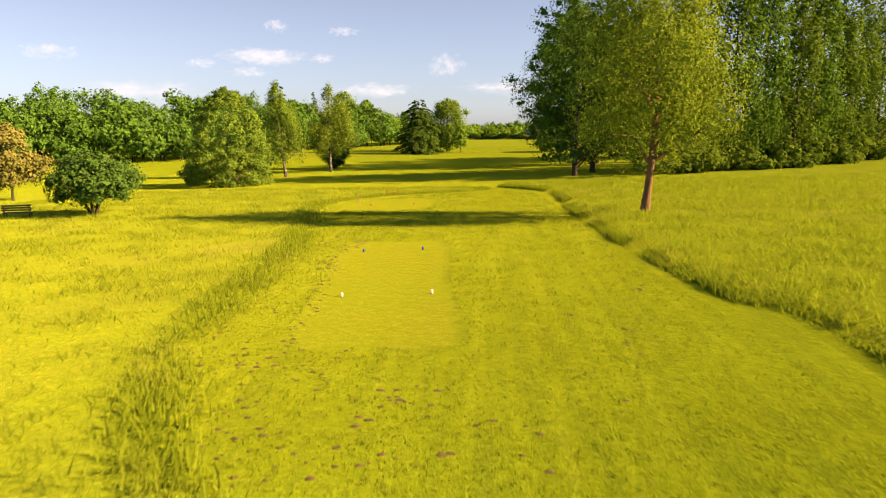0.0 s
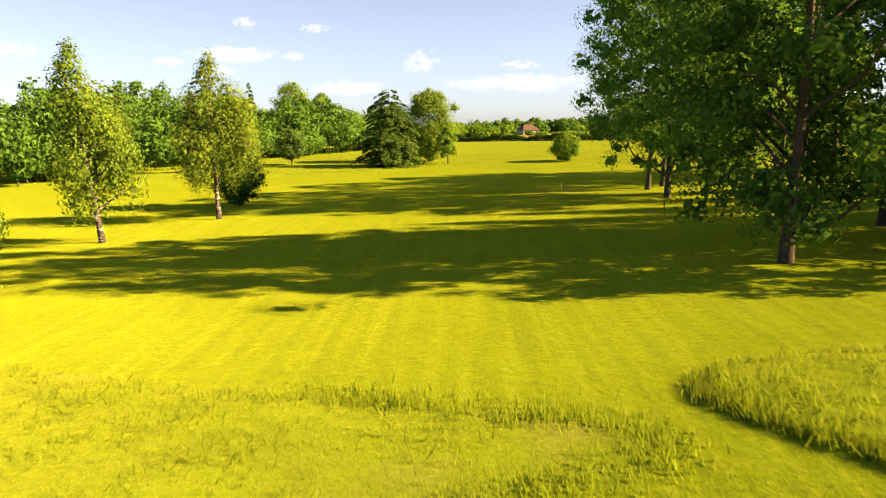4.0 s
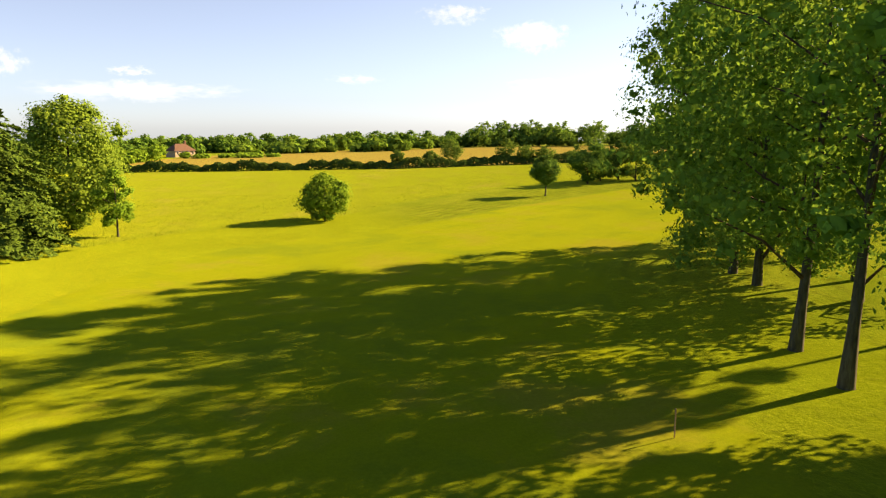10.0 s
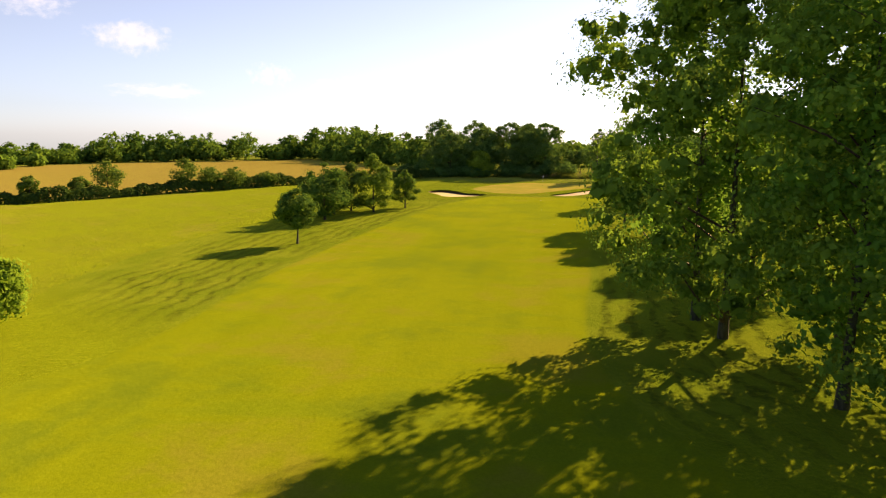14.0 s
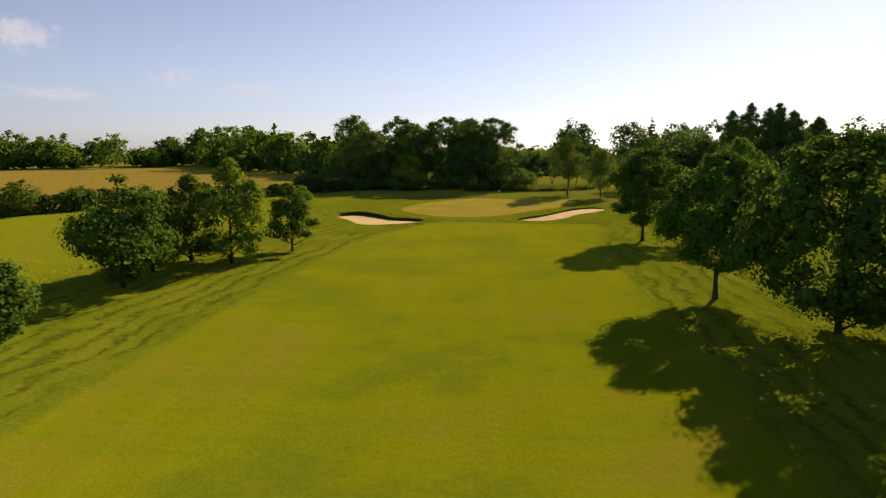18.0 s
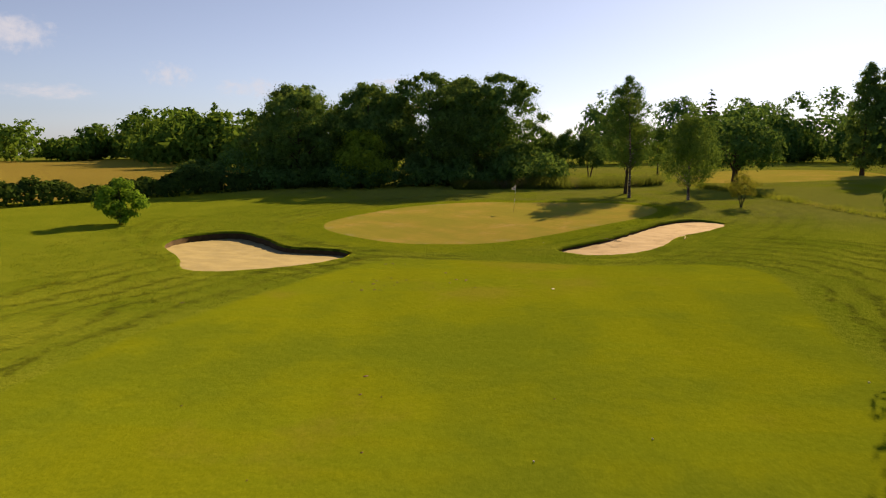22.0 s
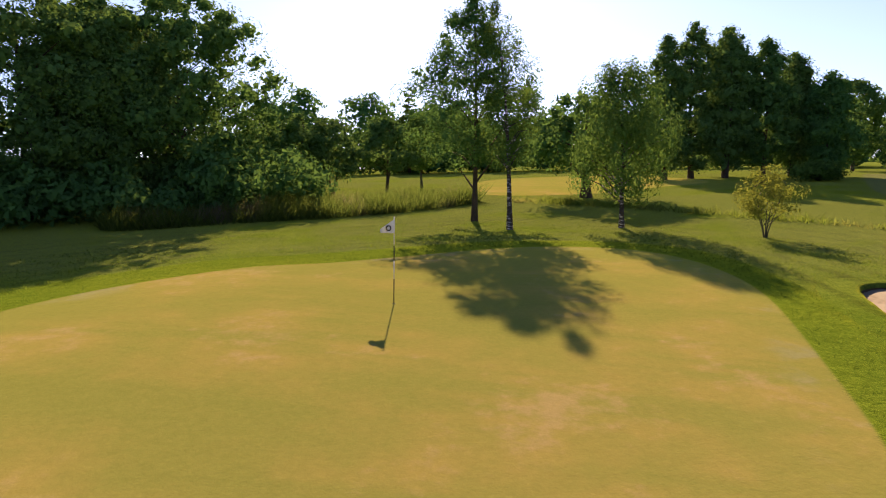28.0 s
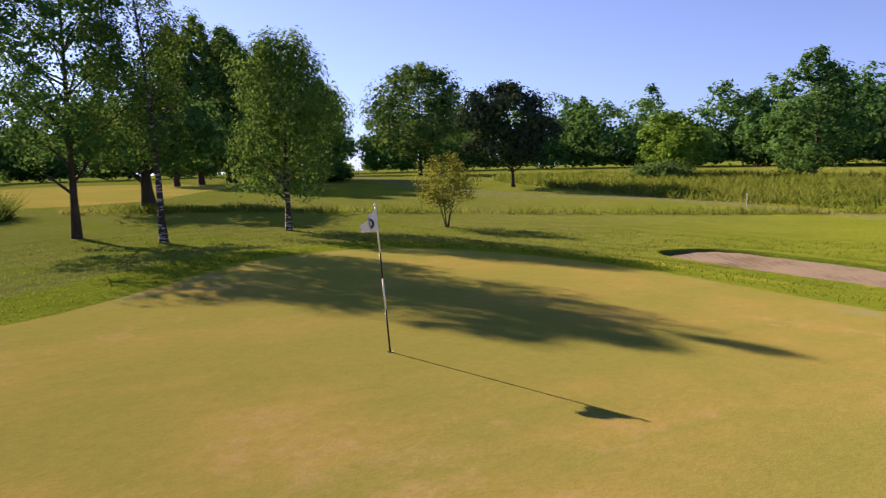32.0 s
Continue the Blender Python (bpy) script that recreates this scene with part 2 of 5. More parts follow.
    green = mixc(t, mul(step(t, nz(t, 38.0, 3.0, co, 0.7), 0.42, 0.7), 0.28), green, (0.200, 0.165, 0.040))
    worn = mul(step(t, attr(t, "green"), -1.3, -0.3), step(t, nz(t, 0.55, 4.0, co, 0.6), 0.52, 0.66))
    green = mixc(t, mul(worn, 0.5), green, (0.238, 0.235, 0.152))
    field = mixc(t, streaks(t, co, 40, 30.0, 2.0, 4.0), tuple(c * 0.75 for c in FIELD), FIELD)
    tee = mixc(t, step(t, patch, 0.4, 0.6), (0.160, 0.203, 0.013), (0.176, 0.205, 0.014))
    c = mixc(t, inside("meadow", 0.25), rough, meadow)
    c = mixc(t, inside("fairway", 0.35), c, fair)
    c = mixc(t, inside("collar", 0.15), c, mixc(t, step(t, mid, 0.35, 0.65), (0.106, 0.160, 0.011), (0.133, 0.182, 0.012)))
    c = mixc(t, inside("green", 0.06, False), c, green)
    c = mixc(t, mul(inside("tee", 0.3), 0.8), c, tee)
    c = mixc(t, inside("field", 0.6), c, field)
    c = mixc(t, inside("path", 0.2), c, (0.123, 0.145, 0.074))
    c = mixc(t, mul(step(t, wide, 0.35, 0.7), 0.5), c, tinted(c, (0.85, 0.92, 0.8)))
    short = math1(t, "MAXIMUM", math1(t, "MAXIMUM", inside("green", 0.1), mul(inside("fairway", 0.3), 0.75)), mul(inside("tee", 0.3), 0.3))
    long_ = math1(t, "SUBTRACT", 1.0, mul(short, 0.72))
    tuft = math1(t, "ADD", 0.5, mul(math1(t, "SUBTRACT", nz(t, 6.0, 4.0, co, 0.7), 0.5), long_))
    c = mixc(t, mul(step(t, tuft, 0.62, 0.38), 0.4), c, tinted(c, (0.55, 0.64, 0.5)))
    c = mixc(t, mul(step(t, tuft, 0.52, 0.72), 0.5), c, tinted(c, (1.3, 1.22, 1.2)))
    away = t.nodes.new("ShaderNodeVectorMath")
    away.operation = "DISTANCE"
    t.links.new(co, away.inputs[0])
    away.inputs[1].default_value = (60, 70, 0)
    country = mixc(t, step(t, nz(t, 0.012, 3.0, co), 0.45, 0.55), (0.022, 0.034, 0.012), (0.064, 0.089, 0.023))
    c = mixc(t, step(t, away.outputs[1], 280.0, 380.0), c, country)
    c = mixc(t, mul(mul(step(t, grain, 0.3, 0.75), 0.45), long_), c, tinted(c, (0.50, 0.56, 0.5)))
    b = t.nodes.new("ShaderNodeBump")
    b.inputs["Distance"].default_value = 0.10
    t.links.new(math1(t, "SUBTRACT", 0.75, mul(short, 0.6)), b.inputs["Strength"])
    t.links.new(math1(t, "ADD", fine, mul(grain, 0.4)), b.inputs["Height"])
    p = surface(t, c, 0.85, None, specular=0.0)
    p.inputs["Diffuse Roughness"].default_value = 0.38
    p.inputs["Sheen Weight"].default_value, p.inputs["Sheen Roughness"].default_value = 0.28, 0.2
    p.inputs["Sheen Tint"].default_value = (0.85, 0.88, 0.05, 1)
    t.links.new(b.outputs[0], p.inputs["Normal"])
    return m


M_TURF = ground_material()
M_SOIL = plain("lip_soil", (0.043, 0.030, 0.013), 0.95, grain=3.0, amount=0.4)
M_CLOD = plain("dry_clods", (0.070, 0.056, 0.018), 0.95, grain=6.0, amount=0.4)
M_SAND = plain("sand", (0.192, 0.186, 0.096), 0.9, grain=0.8, amount=0.14)


def raked_sand(name, dry, damp):
    """Dry sand with damp trodden patches and the fine curved furrows of a rake."""
    m, t = shader(name)
    co = t.nodes.new("ShaderNodeTexCoord").outputs["Object"]
    patch, fine = nz(t, 0.55, 4.0, co), nz(t, 9.0, 3.0, co)
    wave = t.nodes.new("ShaderNodeTexWave")
    wave.wave_type = "RINGS"
    wave.rings_direction = "Z"
    t.links.new(co, wave.inputs["Vector"])
    wave.inputs["Scale"].default_value = 1.1
    wave.inputs["Distortion"].default_value = 9.0
    wave.inputs["Detail"].default_value = 2.0
    wave.inputs["Detail Scale"].default_value = 0.4
    ridge = math1(t, "MULTIPLY", wave.outputs["Fac"], 0.05)
    f = math1(t, "ADD", math1(t, "ADD", math1(t, "MULTIPLY", patch, 0.8), math1(t, "MULTIPLY", fine, 0.2)), ridge)
    surface(t, mixc(t, step(t, f, 0.38, 0.56), damp, dry), 0.92, f, 0.5, 0.05)
    return m


M_SAND_PALE = raked_sand("pale_sand", (0.152, 0.134, 0.096), (0.090, 0.072, 0.048))
M_BARK = bark_material("grey_bark", (0.016, 0.018, 0.012), (0.052, 0.058, 0.040))
M_BARK_DARK = bark_material("dark_bark", (0.021, 0.015, 0.0117), (0.06, 0.045, 0.0325))
M_BIRCH = bark_material("birch_bark", (0.035, 0.028, 0.028), (0.434, 0.392, 0.384), 2.5, True)
M_WARM = bark_material("warm_bark", (0.066, 0.0372, 0.0168), (0.162, 0.096, 0.049))
L_POPLAR = leaf_material("poplar_leaves", (0.090, 0.170, 0.026), (0.305, 0.385, 0.032), 0.5)
# poplar leaves again, with the shade of the sunless side in their colour
L_POPLAR_SHADED = leaf_material("shaded_poplar_leaves", (0.047, 0.091, 0.014), (0.145, 0.193, 0.019), 0.35)
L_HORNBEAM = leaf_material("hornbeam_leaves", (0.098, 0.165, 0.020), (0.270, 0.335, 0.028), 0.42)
L_LOMBARDY = leaf_material("lombardy_leaves", (0.068, 0.111, 0.011), (0.213, 0.246, 0.020), 0.4)
L_MAPLE = leaf_material("maple_leaves", (0.062, 0.108, 0.020), (0.168, 0.225, 0.026), 0.45)
L_OAK = leaf_material("oak_leaves", (0.070, 0.122, 0.030), (0.185, 0.245, 0.040), 0.42)
L_LIME = leaf_material("lime_leaves", (0.125, 0.195, 0.016), (0.335, 0.395, 0.026), 0.5)
L_BIRCH = leaf_material("birch_leaves", (0.095, 0.145, 0.024), (0.235, 0.28, 0.04), 0.5)
L_WILLOW = leaf_material("willow_leaves", (0.190, 0.190, 0.012), (0.415, 0.385, 0.028), 0.55)
L_WEEP = leaf_material("weeping_birch_leaves", (0.142, 0.172, 0.016), (0.305, 0.335, 0.028), 0.5)
L_SPRUCE = leaf_material("spruce_needles", (0.052, 0.074, 0.010), (0.15, 0.165, 0.018), 0.12)
L_PINE = leaf_material("pine_needles", (0.033, 0.048, 0.024), (0.082, 0.086, 0.038), 0.15)
L_DRY = leaf_material("browning_needles", (0.19, 0.145, 0.03), (0.38, 0.27, 0.05), 0.3)
L_AMBER = leaf_material("amber_leaves", (0.18, 0.17, 0.02), (0.43, 0.31, 0.03), 0.5)
L_HEDGE = leaf_material("hedge_leaves", (0.033, 0.058, 0.012), (0.096, 0.120, 0.017), 0.3)
L_WOOD = leaf_material("woodland_leaves", (0.072, 0.128, 0.020), (0.210, 0.280, 0.026), 0.4)
M_BLADES = grass_blades("long_grass", (0.172, 0.242, 0.015), (0.212, 0.278, 0.019), (0.23, 0.258, 0.035))
M_BLADES_GREEN = grass_blades("green_grass", (0.062, 0.098, 0.016), (0.112, 0.150, 0.026), (0.165, 0.130, 0.105))
M_BLADES_FAR = grass_blades("tall_green_grass", (0.092, 0.140, 0.016), (0.145, 0.185, 0.022), (0.18, 0.18, 0.05))
M_WHITE = plain("white_paint", (0.615, 0.615, 0.64), 0.45, grain=20.0, amount=0.05)
M_BLACK = plain("black_paint", (0.02, 0.02, 0.02), 0.45, grain=20.0, amount=0.1)
M_RED = plain("red_paint", (0.455, 0.021, 0.014), 0.4, grain=20.0, amount=0.1)
M_BLUE = plain("blue_paint", (0.021, 0.063, 0.44), 0.4, grain=20.0, amount=0.1)
M_PINK = plain("faded_pink_paint", (0.525, 0.196, 0.24), 0.5, grain=12.0, amount=0.15)
M_WOOD = plain("weathered_wood", (0.056, 0.0385, 0.0245), 0.8, grain=8.0, amount=0.3)
M_PALEWOOD = plain("pale_wood", (0.22, 0.16, 0.10), 0.7, grain=8.0, amount=0.2)
M_RAKE = plain("grey_wood", (0.13, 0.105, 0.075), 0.75, grain=8.0, amount=0.25)
M_TILE = plain("roof_tiles", (0.0676, 0.0406, 0.0336), 0.85, grain=3.0, amount=0.3)
M_WALL = plain("rendered_wall", (0.225, 0.188, 0.162), 0.85, grain=2.0, amount=0.12)
M_GLASSY = plain("dark_pane", (0.03, 0.035, 0.04), 0.12, grain=2.0, amount=0.1)
M_CLOTH = plain("flag_cloth", (0.576, 0.576, 0.608), 0.8, grain=10.0, amount=0.06)

# ---- the lie of the land ----
HILLS = [(-20, -60, 40), (10, -20, 45), (-30, 100, 50), (40, 110, 45), (120, 115, 35), (165, 110, 50), (70, 190, 50), (-60, 10, 50)]
RISE = [4.159, 1.305, -0.828, 0.237, 0.29, -0.672, -1.118, -1.446, 0.773, 1.193, -1.177]


def land(x, y):
    """Height of the ground before bunkers and banks."""
    x, y = np.asarray(x, float), np.asarray(y, float)
    d = 1 / (1 + (np.hypot(x - 30, y - 50) / 260) ** 2)
    z = RISE[0] + (RISE[1] * x + RISE[2] * y) / 100 * d
    for (hx, hy, s), w in zip(HILLS, RISE[3:]):
        z = z + w * np.exp(-((x - hx) ** 2 + (y - hy) ** 2) / (2 * s * s))
    fall = np.maximum(np.hypot(x - 60, y - 70) - 300, 0)
    return z + GREEN_RISE(x, y) - 0.026 * fall ** 2 / (fall + 60)


def GREEN_RISE(x, y):
    d = np.hypot((x - 126) / 14, (y - 122) / 13)
    return 0.35 * np.exp(-d ** 4)


def at(x, y):
    return float(land(x, y))


def spline(points, n=12):
    """A closed smooth outline through the corners given."""
    p = np.array(points, float)
    a, b, c, d = np.roll(p, 1, 0), p, np.roll(p, -1, 0), np.roll(p, -2, 0)
    u = (np.arange(n) / n)[:, None, None]
    q = 0.5 * (2 * b + (c - a) * u + (2 * a - 5 * b + 4 * c - d) * u ** 2 + (3 * b - a - 3 * c + d) * u ** 3)
    return q.transpose(1, 0, 2).reshape(-1, 2)


def distance_to(outline, x, y):
    """Signed distance to an outline: negative inside."""
    shape = np.shape(x)
    x, y = np.ravel(x), np.ravel(y)
    out = np.full(len(x), 60.0)
    lo, hi = outline.min(0) - 12, outline.max(0) + 12
    near = np.nonzero((x > lo[0]) & (x < hi[0]) & (y > lo[1]) & (y < hi[1]))[0]
    px, py = x[near], y[near]
    best, odd = np.full(len(near), 1e9), np.zeros(len(near), bool)
    for (ax, ay), (bx, by) in zip(outline, np.roll(outline, -1, 0)):
        ex, ey = bx - ax, by - ay
        u = np.clip(((px - ax) * ex + (py - ay) * ey) / (ex * ex + ey * ey + 1e-12), 0, 1)
        best = np.minimum(best, (px - ax - u * ex) ** 2 + (py - ay - u * ey) ** 2)
        cross = (ay > py) != (by > py)
        odd ^= cross & (px < (bx - ax) * (py - ay) / (by - ay + 1e-12) + ax)
    out[near] = np.sqrt(best) * np.where(odd, -1, 1)
    return out.reshape(shape)


TEE_SIDE_LEFT = spline([(-120, -130), (-16.5, -130), (-17.4, -88), (-19.8, -80), (-21.9, -74), (-22.5, -66), (-23.7, -55), (-25.6, -46.5), (-27, -40), (-26.6, -33), (-23, -28), (-18.5, -25.5), (-15, -23.8), (-15.4, -21.8), (-25, -19), (-38, -15.5), (-52, -18), (-120, -24)], 6)
TEE_SIDE_RIGHT = spline([(-2, -130), (-4, -76), (-5.8, -69), (-7.2, -59), (-8.2, -44), (-8.1, -33), (-9.2, -26), (-12.8, -20.2), (-10, -17.6), (0, -17), (14, -18), (40, -10), (90, 0), (130, -30), (120, -130)], 6)
MEADOW_FAR = spline([(-75, 76), (-45, 82), (-21, 101.5), (1, 107.4), (12, 116), (27, 124), (41, 128.5), (60, 134), (90, 146), (100, 158), (90, 164), (42, 172), (-10, 205), (-40, 190), (-48, 158), (-60, 128)], 6)
FAIRWAY_LINE = spline([(-38, 25), (-12, 30), (0, 52), (14, 68), (40, 79), (69, 90.5), (92, 99.5), (108, 103.8), (106, 112), (104, 120), (101, 123.2), (87, 122.9), (78, 121), (59.4, 115.8), (47, 112), (22.6, 103), (6, 95), (-14, 90), (-30, 72), (-40, 48)], 8)
GREEN_LINE = spline([(108, 125.5), (108.8, 122.6), (110.3, 120), (113.6, 117.8), (119, 115.6), (127.3, 113), (133.5, 113.6), (135.2, 118), (132, 125.5), (131, 129.3), (125.5, 134), (116, 135.3), (111.3, 133.4), (109, 129.5)], 8)
COLLAR_LINE = spline([(105.5, 126), (106, 121.5), (108.5, 118.2), (112.5, 116), (118, 114.2), (127, 111.6), (135, 111.8), (137.5, 118), (134.5, 126), (133, 131), (126.5, 136.3), (115.5, 137.6), (109, 135.2), (106.2, 130)], 8)
FAR_GREEN = spline([(164.5, 116), (163, 108), (170, 98), (176, 92), (190, 93), (196, 101), (190, 111), (176, 116)], 8)
FIELD_LINE = spline([(-14, 236), (42, 176.5), (92, 168.5), (128, 163), (150, 172), (188, 225), (226, 283), (190, 312), (110, 332), (20, 300)], 6)
PATH_LINE = spline([(146, 91), (137, 88), (127, 91.4), (118, 95), (117.6, 93.6), (126, 89.6), (137, 85.8), (148, 87), (165, 78), (185, 66), (187, 68), (168, 81), (156, 88)], 6)
TEES = [spline([(-18.7, -74), (-16.6, -74.3), (-14.5, -74), (-15.3, -66), (-16, -57.4), (-18, -57), (-20.5, -57.4), (-19.7, -66)], 8),
        spline([(-24, -41), (-19, -41), (-18.4, -35.5), (-19.2, -32.8), (-22.4, -32.4), (-24.4, -34)], 6)]
BUNKER_NORTH = spline([(99.9, 137.4), (103.4, 138.8), (106.3, 137.2), (105.2, 133.8), (103.3, 130.4), (103.8, 127), (102.7, 125.4), (99.7, 125.5), (96.8, 127), (94.9, 128.7), (94.8, 130.6), (97, 133.2)], 8)
BUNKER_SOUTH = spline([(110, 115.2), (112.2, 114.6), (115, 113.4), (119, 112.4), (124.4, 111.1), (126.9, 109.2), (125.6, 106.9), (121.8, 107.6), (118.2, 109.1), (113.6, 109.6), (110.8, 110.7), (109.2, 112.4), (109.2, 114)], 8)
BUNKERS = [BUNKER_NORTH, BUNKER_SOUTH]


def spread(lo, hi, fine_lo, fine_hi, step_fine):
    """Grid lines: close where the camera flies, wider and wider outwards."""
    mid = np.arange(fine_lo, fine_hi + 1e-6, step_fine)
    out, s, v = [], step_fine, fine_hi
    while v < hi:
        s *= 1.18
        v += s
        out.append(v)
    low, s, v = [], step_fine, fine_lo
    while v > lo:
        s *= 1.18
        v -= s
        low.append(v)
    return np.array(low[::-1] + list(mid) + out)


def smooth01(v):
    v = np.clip(v, 0, 1)
    return v * v * (3 - 2 * v)


def mesh_from(name, verts, faces, material, smooth=True):
    me = bpy.data.meshes.new(name)
    verts, faces = np.asarray(verts, np.float32), np.asarray(faces, np.int32)
    me.vertices.add(len(verts))
    me.vertices.foreach_set("co", verts.ravel())
    k = faces.shape[1]
    me.loops.add(faces.size)
    me.loops.foreach_set("vertex_index", faces.ravel())
    me.polygons.add(len(faces))
    me.polygons.foreach_set("loop_start", np.arange(len(faces), dtype=np.int32) * k)
    me.polygons.foreach_set("loop_total", np.full(len(faces), k, np.int32))
    if smooth:
        me.polygons.foreach_set("use_smooth", np.ones(len(faces), bool))
    me.update(calc_edges=True)
    me.validate()
    if material:
        me.materials.append(material)
    return me


def grid_faces(nx, ny):
    i = np.arange(nx * ny).reshape(ny, nx)
    return np.stack([i[:-1, :-1], i[:-1, 1:], i[1:, 1:], i[1:, :-1]], -1).reshape(-1, 4)


def turf_fields(me, X, Y):
    """Stores on the vertices how far they lie from each edge."""
    least = lambda *lines: np.minimum.reduce([distance_to(line, X, Y) for line in lines])
    for key, value in {"meadow": least(TEE_SIDE_LEFT, TEE_SIDE_RIGHT, MEADOW_FAR), "fairway": least(FAIRWAY_LINE), "green": least(GREEN_LINE, FAR_GREEN),
                       "collar": least(COLLAR_LINE), "field": least(FIELD_LINE), "path": least(PATH_LINE), "tee": least(*TEES)}.items():
        a = me.attributes.new(key, "FLOAT", "POINT")
        a.data.foreach_set("value", np.clip(value, -60, 60).astype(np.float32).ravel())


def build_ground():
    gx, gy = spread(-3200, 3600, -62, 172, 0.8), spread(-3200, 3600, -106, 152, 0.8)
    X, Y = np.meshgrid(gx, gy)
    Z = land(X, Y)
    Z += 0.12 * smooth01(-distance_to(TEE_SIDE_LEFT, X, Y) / 0.8) + 0.30 * smooth01(-distance_to(TEE_SIDE_RIGHT, X, Y) / 0.5)
    far = distance_to(MEADOW_FAR, X, Y)
    Z += 0.15 * smooth01(-far / 1.5)
    for line in BUNKERS:
        Z -= 1.5 * (distance_to(line, X, Y) < 0.1)
    me = mesh_from("ground", np.stack([X, Y, Z], -1).reshape(-1, 3), grid_faces(len(gx), len(gy)), M_TURF)
    turf_fields(me, X, Y)
    tagged(new("ground", me), "mown golf turf with fairway, green, tees and a stubble field", "ground", kind="structure")


build_ground()


# ---- parts and things ----
def thing(name, x, y, label, category, group="", z=None, turn=0.0):
    e = new(name)
    e.empty_display_size = 0.3
    e.matrix_basis = pose(x, y, at(x, y) if z is None else z, 0, 0, turn)
    return tagged(e, label, category, group)


def put(name, me, parent, label=""):
    o = new(name, me)
    o.parent = parent
    return tagged(o, label)


def part(name, bm, material, parent, label=""):
    me = bpy.data.meshes.new(name)
    bm.to_mesh(me)
    bm.free()
    me.materials.append(material)
    return put(name, me, parent, label)


def tube_arrays(points, radii, sides=7):
    """Vertices and faces of a tapered tube along points."""
    p = np.array(points, float)
    d = np.gradient(p, axis=0)
    d /= np.linalg.norm(d, axis=1, keepdims=True) + 1e-9
    ref = np.where(np.abs(d[:, 2:3]) > 0.9, [[1.0, 0, 0]], [[0, 0, 1.0]])
    u = np.cross(d, ref)
    u /= np.linalg.norm(u, axis=1, keepdims=True) + 1e-9
    v = np.cross(d, u)
    a = np.arange(sides) / sides * 2 * np.pi
    ring = u[:, None] * np.cos(a)[None, :, None] + v[:, None] * np.sin(a)[None, :, None]
    verts = (p[:, None] + ring * np.array(radii, float)[:, None, None]).reshape(-1, 3)
    n = len(p)
    i = np.arange(n * sides).reshape(n, sides)
    f = np.stack([i[:-1], np.roll(i[:-1], -1, 1), np.roll(i[1:], -1, 1), i[1:]], -1).reshape(-1, 4)
    return verts, f


def joined(pieces):
    vs, fs, k = [], [], 0
    for v, f in pieces:
        vs.append(v)
        fs.append(f + k)
        k += len(v)
    return np.concatenate(vs), np.concatenate(fs)


def leaf_cards(centres, normals, size, rng, droop=0.0, long=1.0, single=False):
    """A small bent leaf (two triangles, or one far off) at every centre."""
    n = len(centres)
    nrm = normals / (np.linalg.norm(normals, axis=1, keepdims=True) + 1e-9)
    r = rng.normal(size=(n, 3))
    if droop:
        r = r * (1 - droop) + np.array([0, 0, -2.0]) * droop
    u = r - nrm * (r * nrm).sum(1, keepdims=True)
    u /= np.linalg.norm(u, axis=1, keepdims=True) + 1e-9
    v = np.cross(nrm, u)
    s = (size * rng.uniform(0.65, 1.35, n))[:, None]
    a, b = centres - u * s * 0.5 * long, centres + u * s * 0.5 * long
    side = v * s * 0.36
    lift = nrm * s * 0.14
    if single:
        verts = np.stack([a, b + side * 1.2, centres - side * 1.4], 1).reshape(-1, 3)
        return verts, np.arange(3 * n).reshape(-1, 3)
    verts = np.stack([a, centres + side - lift, b, centres - side - lift], 1).reshape(-1, 3)
    i = np.arange(n)[:, None] * 4
    return verts, np.concatenate([i + [0, 1, 2], i + [0, 2, 3]], 0)


def profile(shape, t):
    """Crown radius, from 0 to 1, at the height t within the crown."""
    if shape == "round":
        return np.sqrt(np.clip(1 - (2 * t - 1) ** 2, 0, 1)) * 0.95 + 0.05
    if shape == "egg":
        return np.clip(np.sin(np.pi * np.clip(t * 0.86 + 0.14, 0, 1) ** 0.85), 0, 1) ** 0.75 + 0.03
    if shape == "cone":
        return np.clip(1 - t, 0, 1) ** 0.8 * np.clip(t * 8 + 0.55, 0, 1) + 0.03
    if shape == "bullet":
        return np.clip(1 - t ** 3.4, 0, 1) ** 0.5 * np.clip(t * 3 + 0.72, 0, 1)
    if shape == "dome":
        return np.clip(1 - t ** 2.2, 0, 1) ** 0.6 * np.clip(t * 2 + 0.85, 0, 1)
    if shape == "tall":
        return np.clip(1 - t ** 4, 0, 1) ** 0.5 * np.clip(t * 2.2 + 0.62, 0, 1)
    if shape == "column":
        return np.clip(np.sin(np.pi * np.clip(t * 0.9 + 0.1, 0, 1) ** 0.8), 0, 1) ** 0.5 + 0.05
    if shape == "spread":
        return np.clip(np.sin(np.pi * np.clip(t * 0.75 + 0.2, 0, 1)), 0, 1) ** 0.6
    return np.clip(np.sin(np.pi * np.clip(t * 0.8 + 0.2, 0, 1)), 0, 1) ** 0.7 + 0.05  # open


